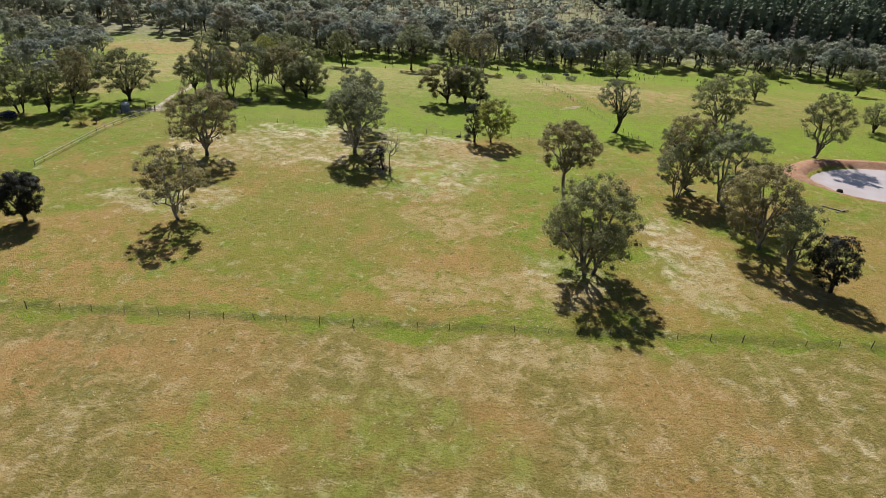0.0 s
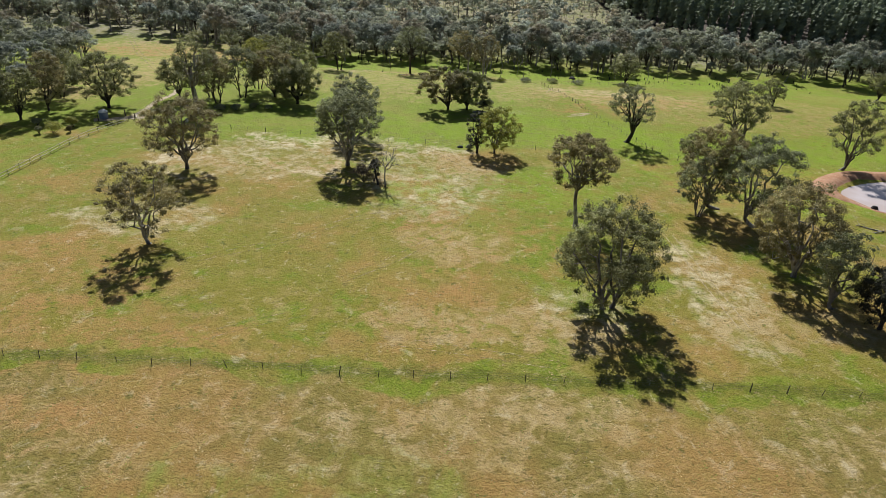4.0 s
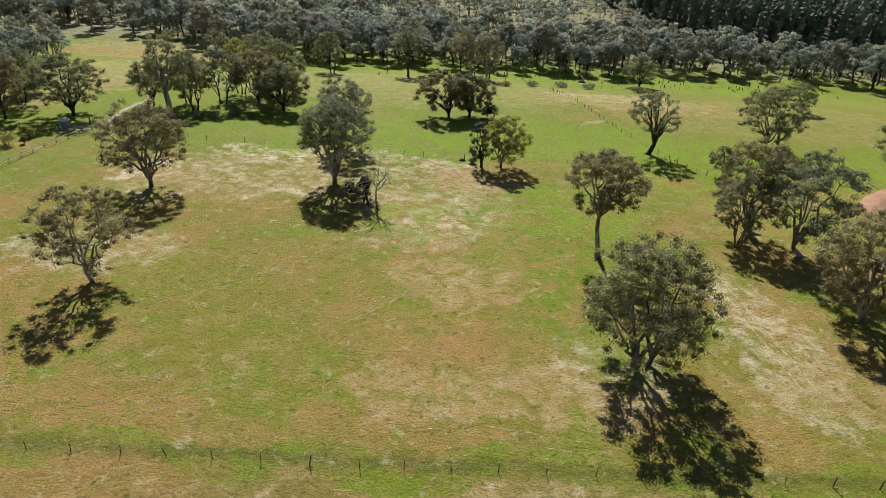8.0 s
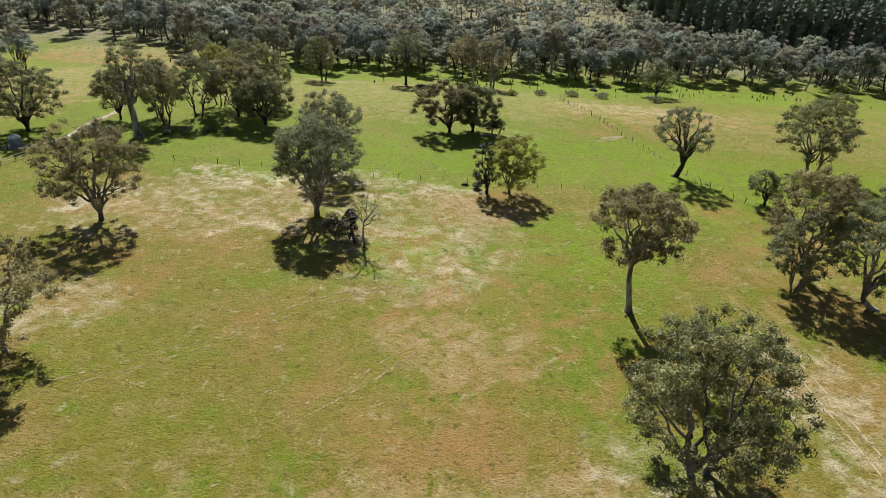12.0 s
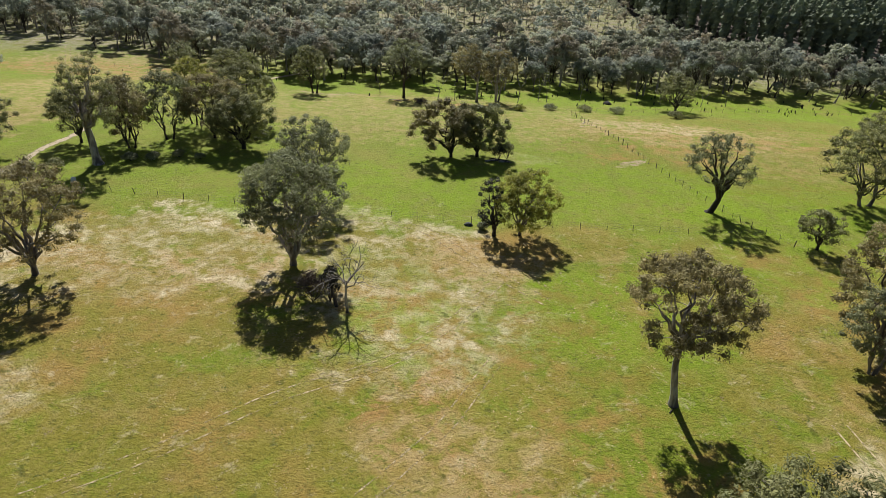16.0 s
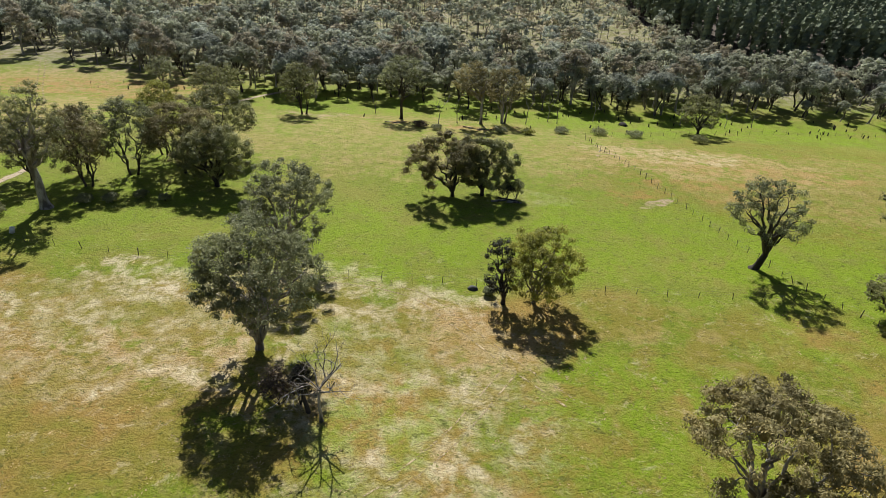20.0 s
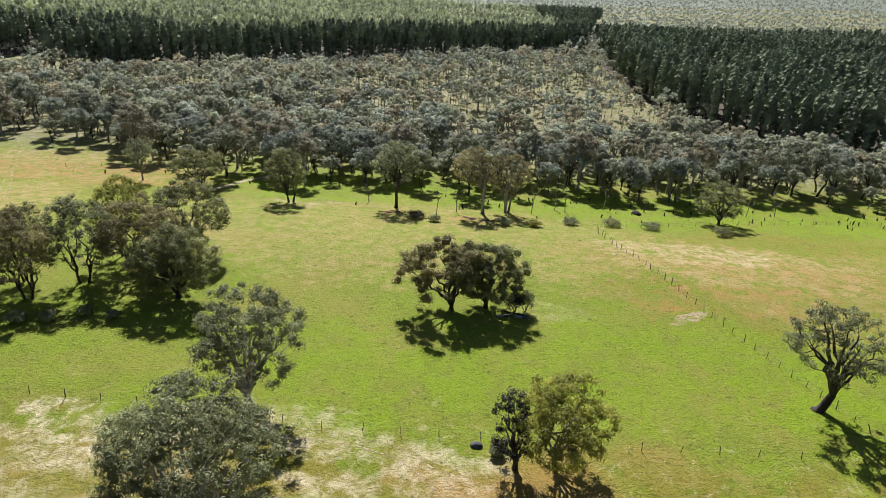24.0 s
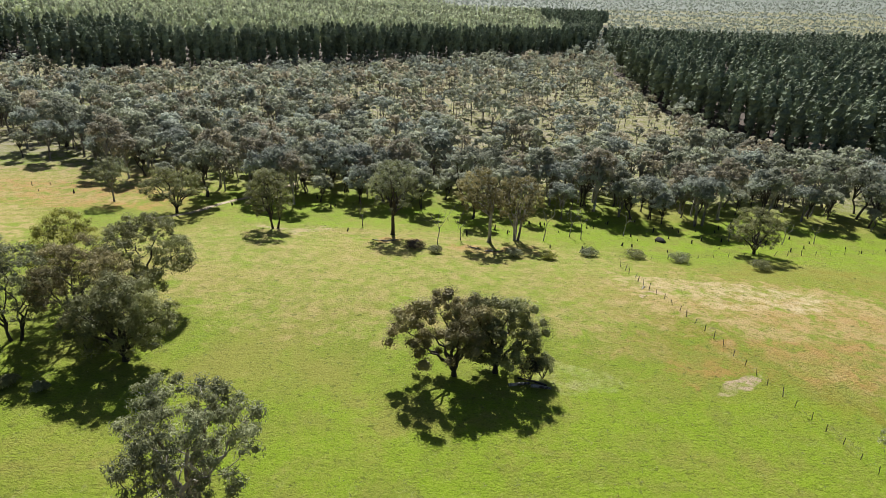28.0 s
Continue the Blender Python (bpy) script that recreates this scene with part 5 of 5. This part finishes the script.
bank = new("dam_bank", quads("dam_bank", np.array(bank_rows).reshape(-1, 3), np.stack([bi[:-1], bi[1:], bj[1:], bj[:-1]], -1).reshape(-1, 4)))
bank.data.materials.append(soil_material())
tagged(bank, "bare reddish earth bank heaped round the dam", "bank", kind="structure")


# ---- dead wood, stumps and shrubs ----
def branching(rng, start, way, length, r, depth, out, spread=0.7):
    """Bare crooked limbs, dividing."""
    end = start + way * length
    path = bent(rng, start, end, 5, 0.03, 0.07)
    out.append(tube(path, np.linspace(r, r * 0.55, 5), 6 if depth > 1 else 4))
    if depth == 0:
        return
    for _ in range(int(rng.integers(2, 4))):
        w = way + rng.normal(0, spread, 3)
        w /= np.linalg.norm(w)
        w[2] = max(w[2], -0.25)
        branching(rng, path[int(rng.integers(2, 5))], w, length * rng.uniform(0.5, 0.78), r * 0.5, depth - 1, out, spread)


def bare_tree(name, x, y, tall, girth, bark, seed, label, main=4, depth=3, spread=0.7, tilt=(0, 0), group=""):
    rng = np.random.default_rng(seed)
    tree = thing(name, pose(x, y, height(x, y)), label, "tree", group)
    knee = np.array([tilt[0], tilt[1], tall * 0.4])
    path = bent(rng, np.array([0, 0, -0.3]), knee, 7, 0, 0.02)
    part("trunk", quads("trunk", *tube(path, girth * np.array([1.5, 1.1, 1, 0.95, 0.9, 0.85, 0.75]), 8)), BARK[bark], tree)
    for k in range(main):
        a = 2 * math.pi * k / main + rng.uniform(-0.4, 0.4)
        w = np.array([math.cos(a) * spread, math.sin(a) * spread, rng.uniform(0.5, 1.0)])
        w /= np.linalg.norm(w)
        got = []
        branching(rng, knee - (0, 0, rng.uniform(0, tall * 0.08)), w, tall * rng.uniform(0.26, 0.36), girth * 0.5, depth, got, spread)
        part("limb", quads("limb", *joined(got)), BARK[bark], tree)
    return tree


bare_tree("dead_tree", -14.2, 122.6, 9.6, 0.16, "dead", 5, "dead silvered tree with bare broken limbs", 8, 4, 0.75)
bare_tree("dead_tree", -15.6, 123.6, 7.0, 0.2, "dark", 9, "dead blackened tree beside the silvered one", 3, 3, 0.7, (-0.6, 0.3))
for k, (x, y, tall) in enumerate([(-9.8, 231.9, 9.5), (-5.3, 236.3, 6.5), (18.3, 244.5, 8.0), (20.6, 243.0, 8.5), (30.8, 248.3, 7.0), (54.2, 248.5, 6.5), (12.2, 240.0, 8.5), (74, 251, 5.5), (66, 249, 6.0), (-27, 243, 6.0)]):
    bare_tree("bare_sapling", x, y, tall, 0.10, "mid" if k % 2 else "pale", 60 + k, "thin nearly bare sapling at the woods' edge", 3, 2, 0.4, (0.25 * (-1) ** k, 0), "bare saplings")


def shrub(name, x, y, wide, tall, leaves, seed, label, group=""):
    rng = np.random.default_rng(seed)
    ob = thing(name, pose(x, y, height(x, y)), label, "shrub", group)
    cl = clump_centres(rng, 16, np.array([0, 0, tall * 0.55]), (wide * 0.36, wide * 0.36, tall * 0.32), 5, 0.6, wide * 0.2)[0]
    part("foliage", quads("foliage", *sprigs(rng, cl, np.full(len(cl), wide * 0.2), 110, 0.3, 0.1, 0.85), smooth=False), LEAF[leaves], ob)
    stems = [tube(bent(rng, np.array([0, 0, -0.1]), q, 4, 0, 0.05), [0.05, 0.04, 0.03, 0.015], 4) for q in cl[:7]]
    part("stems", quads("stems", *joined(stems)), BARK["dark"], ob)
    return ob


for k, (x, y, w, h, tone, label) in enumerate([(-91.8, 141.6, 1.6, 1.8, "olive", "small round shrub in the yard"), (-89.0, 142.2, 4.4, 2.6, "yellow", "rounded pale green shrub in the yard"), (-87.5, 147.2, 2.8, 2.4, "yellow", "rounded pale green shrub near the rail fence"),
                                               (-86.0, 143.4, 1.2, 1.5, "bronze", "small thin shrub near the rail fence"), (-95.5, 147.0, 2.4, 1.6, "grey", "low grey shrub under gum trees"), (-16.6, 124.6, 3.4, 5.0, "dark", "dark shrub tangled with the dead tree"),
                                               (-18.6, 124.4, 4.2, 4.2, "dry", "brown half-dead shrub by the dead tree"), (4.6, 178.4, 3.6, 3.0, "dark", "dark shrub under spreading wattle"), (6.4, 179.2, 3.0, 3.6, "olive", "shrub under spreading wattle"),
                                               (-36.5, 168.0, 2.6, 1.4, "grey", "low grey shrub below the dense tree"), (-61, 166.5, 3.0, 1.2, "grey", "low grey shrub in the grove"), (-57.5, 167.6, 2.8, 1.1, "grey", "low grey shrub in the grove"),
                                               (-53.5, 169.5, 2.6, 1.1, "olive", "low shrub in the grove"), (-49.5, 169.0, 2.2, 1.0, "grey", "low grey shrub in the grove"), (-71, 160.5, 3.2, 1.8, "olive", "shrub by the tall gum tree"),
                                               (-74.5, 158.6, 3.0, 1.8, "grey", "grey shrub by the tall gum tree"), (1.5, 147.2, 1.8, 1.0, "grey", "low grey shrub by the blackened tree"),
                                               (20.3, 231.1, 4.2, 1.2, "grey", "low spreading bush before the woods"), (29.6, 231.8, 4.6, 1.1, "olive", "low spreading bush before the woods"), (37.9, 230.7, 5.0, 1.3, "grey", "low spreading bush before the woods"), (11.8, 226.0, 3.2, 1.2, "yellow", "low spreading bush before the woods"), (-9.9, 225.2, 3.0, 1.1, "olive", "low spreading bush before the woods"), (5.2, 226.0, 3.6, 1.3, "grey", "low spreading bush before the woods"), (-14.1, 228.0, 4.5, 1.0, "dry", "low spreading bush before the woods"), (52.8, 228.4, 4.5, 1.5, "olive", "low spreading bush before the woods")]):
    shrub("shrub", x, y, w, h, tone, 700 + k, label, "paddock shrubs")


def lump(name, x, y, size, mat, seed, label, category, group=""):
    """An uneven boulder or stump block, rounded and pitted."""
    bm = bmesh.new()
    bmesh.ops.create_icosphere(bm, subdivisions=3, radius=1.0)
    for v in bm.verts:
        k = 1 + 0.28 * noise.noise(v.co * 1.3 + Vector((seed, 0, 0))) + 0.1 * noise.noise(v.co * 4 + Vector((0, seed, 0)))
        v.co = Vector((v.co.x * size[0] * k, v.co.y * size[1] * k, max(-0.15, v.co.z) * size[2] * k))
    for f in bm.faces:
        f.smooth = True
    me = bpy.data.meshes.new(name)
    bm.to_mesh(me)
    bm.free()
    me.materials.append(mat)
    ob = new(name, me)
    ob.matrix_basis = pose(x, y, height(x, y), 0, 0, seed * 37)
    return tagged(ob, label, category, group)


CHAR = plain_material("charred_wood", (0.016, 0.014, 0.013), (0.04, 0.034, 0.03), 3.0, 0.95, 0.8)
ROCK = plain_material("dark_grey_rock", (0.10, 0.10, 0.10), (0.05, 0.05, 0.052), 2.0, 0.9, 0.6)
lump("boulder", -0.5, 148.2, (0.7, 0.5, 0.45), ROCK, 0, "dark rounded boulder beside the fence", "rock")
lump("charred_log_heap", 38.4, 246.0, (1.5, 0.8, 0.8), CHAR, 8, "charred heap of logs before the woods", "log")
snag = lump("waterlogged_stump", 79.6, 127.0, (0.75, 0.6, 0.6), CHAR, 5, "black stump standing in the dam's edge", "stump")
snag.location.z = -0.42


def log(x, y, length, r, turn, bark, seed, label):
    rng = np.random.default_rng(seed)
    ob = thing("fallen_log", pose(x, y, height(x, y) + r * 0.7, 0, 0, turn), label, "log", "fallen wood")
    p = bent(rng, np.array([-length / 2, 0, 0]), np.array([length / 2, 0, 0.05]), 7, 0, 0.02)
    part("stem", quads("stem", *tube(p, np.linspace(r, r * 0.6, 7), 8)), BARK[bark], ob)
    for k in range(3):
        a = p[2 + k * 2 - (k == 2)]
        part("branch", quads("branch", *tube(bent(rng, a, a + np.array([rng.uniform(0.2, 0.8), rng.uniform(-0.9, 0.9), rng.uniform(0.05, 0.4)]) * length * 0.3, 4, 0.05, 0.06), np.linspace(r * 0.35, r * 0.1, 4), 5)), BARK[bark], ob)


for k, row in enumerate([(3.4, 177.2, 2.6, 0.2, 15, "dead", "bleached log lying under spreading wattle"), (6.0, 176.9, 2.4, 0.22, -10, "dead", "bleached log lying under spreading wattle"), (5.0, 178.0, 3.6, 0.16, 160, "dark", "dark fallen log under spreading wattle"),
                         (72.6, 116.1, 4.4, 0.14, 150, "dead", "bleached fallen branch near the dam"), (74.0, 115.0, 3.0, 0.10, 20, "dead", "bleached fallen branch near the dam"), (-19.0, 232.5, 2.6, 0.14, 30, "dead", "fallen branch in litter below the gum"),
                         (-21.5, 231.5, 3.2, 0.12, 170, "dead", "fallen branch in litter below the gum"), (1.5, 229.0, 3.6, 0.13, 10, "dead", "fallen branch below the tall gums"), (-2.5, 230.5, 3.0, 0.12, 150, "dead", "fallen branch below the tall gums"),
                         (26.0, 211, 1.6, 0.09, 60, "dead", "pale fallen stick by the fence"), (19.5, 109.4, 0.9, 0.07, 50, "dark", "small fallen stick below the umbrella gum")]):
    log(*row[:6], 800 + k, row[6])

rng_s = np.random.default_rng(31)
STUMPS = []
for k in range(3):
    v, f = tube(np.array([(0, 0, -0.2), (0.02, 0, 0.25), (0.05, 0.02, 0.7), (0.05, 0.03, 0.95), (0.05, 0.03, 0.97)]) * (1, 1, 0.8 + 0.3 * k), [0.26, 0.19, 0.17, 0.15, 0.02], 7)
    me = quads("stump", v + rng_s.normal(0, 0.02, v.shape), f)
    me.materials.append(CHAR)
    STUMPS.append(me)
placed = 0
while placed < 90:
    x, y = rng_s.uniform(-115, 125), rng_s.uniform(228, 262)
    if not (np.interp(x, EDGE_X, EDGE_Y) - 20 < y < np.interp(x, EDGE_X, EDGE_Y) + 6) or (x < 10 and rng_s.random() < 0.75):
        continue
    ob = new("tree_stump", STUMPS[placed % 3])
    ob.matrix_basis = pose(x, y, height(x, y), rng_s.normal(0, 5), rng_s.normal(0, 5), rng_s.uniform(0, 360)) @ Matrix.Scale(rng_s.uniform(0.4, 0.95), 4)
    tagged(ob, "charred stump standing in grass before the woods", "stump", "charred stumps")
    placed += 1


# ---- grass tufts ----
def tuft_blades(rng, tall):
    n = 5
    a = rng.uniform(0, 6.28, n)
    root = np.stack([np.cos(a), np.sin(a), np.zeros(n)], -1) * 0.14
    tip = root * rng.uniform(1.5, 3.0, (n, 1)) + np.stack([np.zeros(n), np.zeros(n), rng.uniform(0.6, 1.0, n) * tall], -1)
    side = np.stack([-np.sin(a), np.cos(a), np.zeros(n)], -1) * 0.05
    v = np.stack([root - side, root + side, tip + side * 0.4, tip - side * 0.4], 1).reshape(-1, 3)
    return v, np.arange(4 * n).reshape(n, 4)


def tuft_material(name, a, b, c):
    return leaf_material(name, a, b, c, 0.35)


rng_t = np.random.default_rng(77)
n = 16000
tx, ty = rng_t.uniform(-85, 80, n), 42 + 200 * rng_t.random(n)
keep = np.hypot((tx - POND[0]) / PX, (ty - POND[1]) / PY) > 1.7
tufts = np.stack([tx, ty, land(tx, ty) - 0.02, rng_t.uniform(0, 6.28, n), rng_t.uniform(0.6, 1.5, n)], -1)[keep]
green = (tufts[:, 1] > 150) | (rng_t.random(len(tufts)) < 0.45)
scatter("green_grass_tufts", blob_sets(900, 5, lambda r: tuft_blades(r, 0.07)), tufts[green], tuft_material("green_blades", (0.10, 0.13, 0.02), (0.22, 0.25, 0.04), (0.25, 0.25, 0.05)), "scattered tufts of green grass", "grass")
scatter("dry_grass_tufts", blob_sets(910, 5, lambda r: tuft_blades(r, 0.07)), tufts[~green], tuft_material("dry_blades", (0.22, 0.16, 0.06), (0.48, 0.38, 0.19), (0.5, 0.36, 0.16)), "scattered tufts of dry straw-coloured grass", "grass")

shrub("dark_round_bush", -158.0, 243.0, 8.0, 6.0, "dark", 990, "large dark rounded bush in rough grazing")
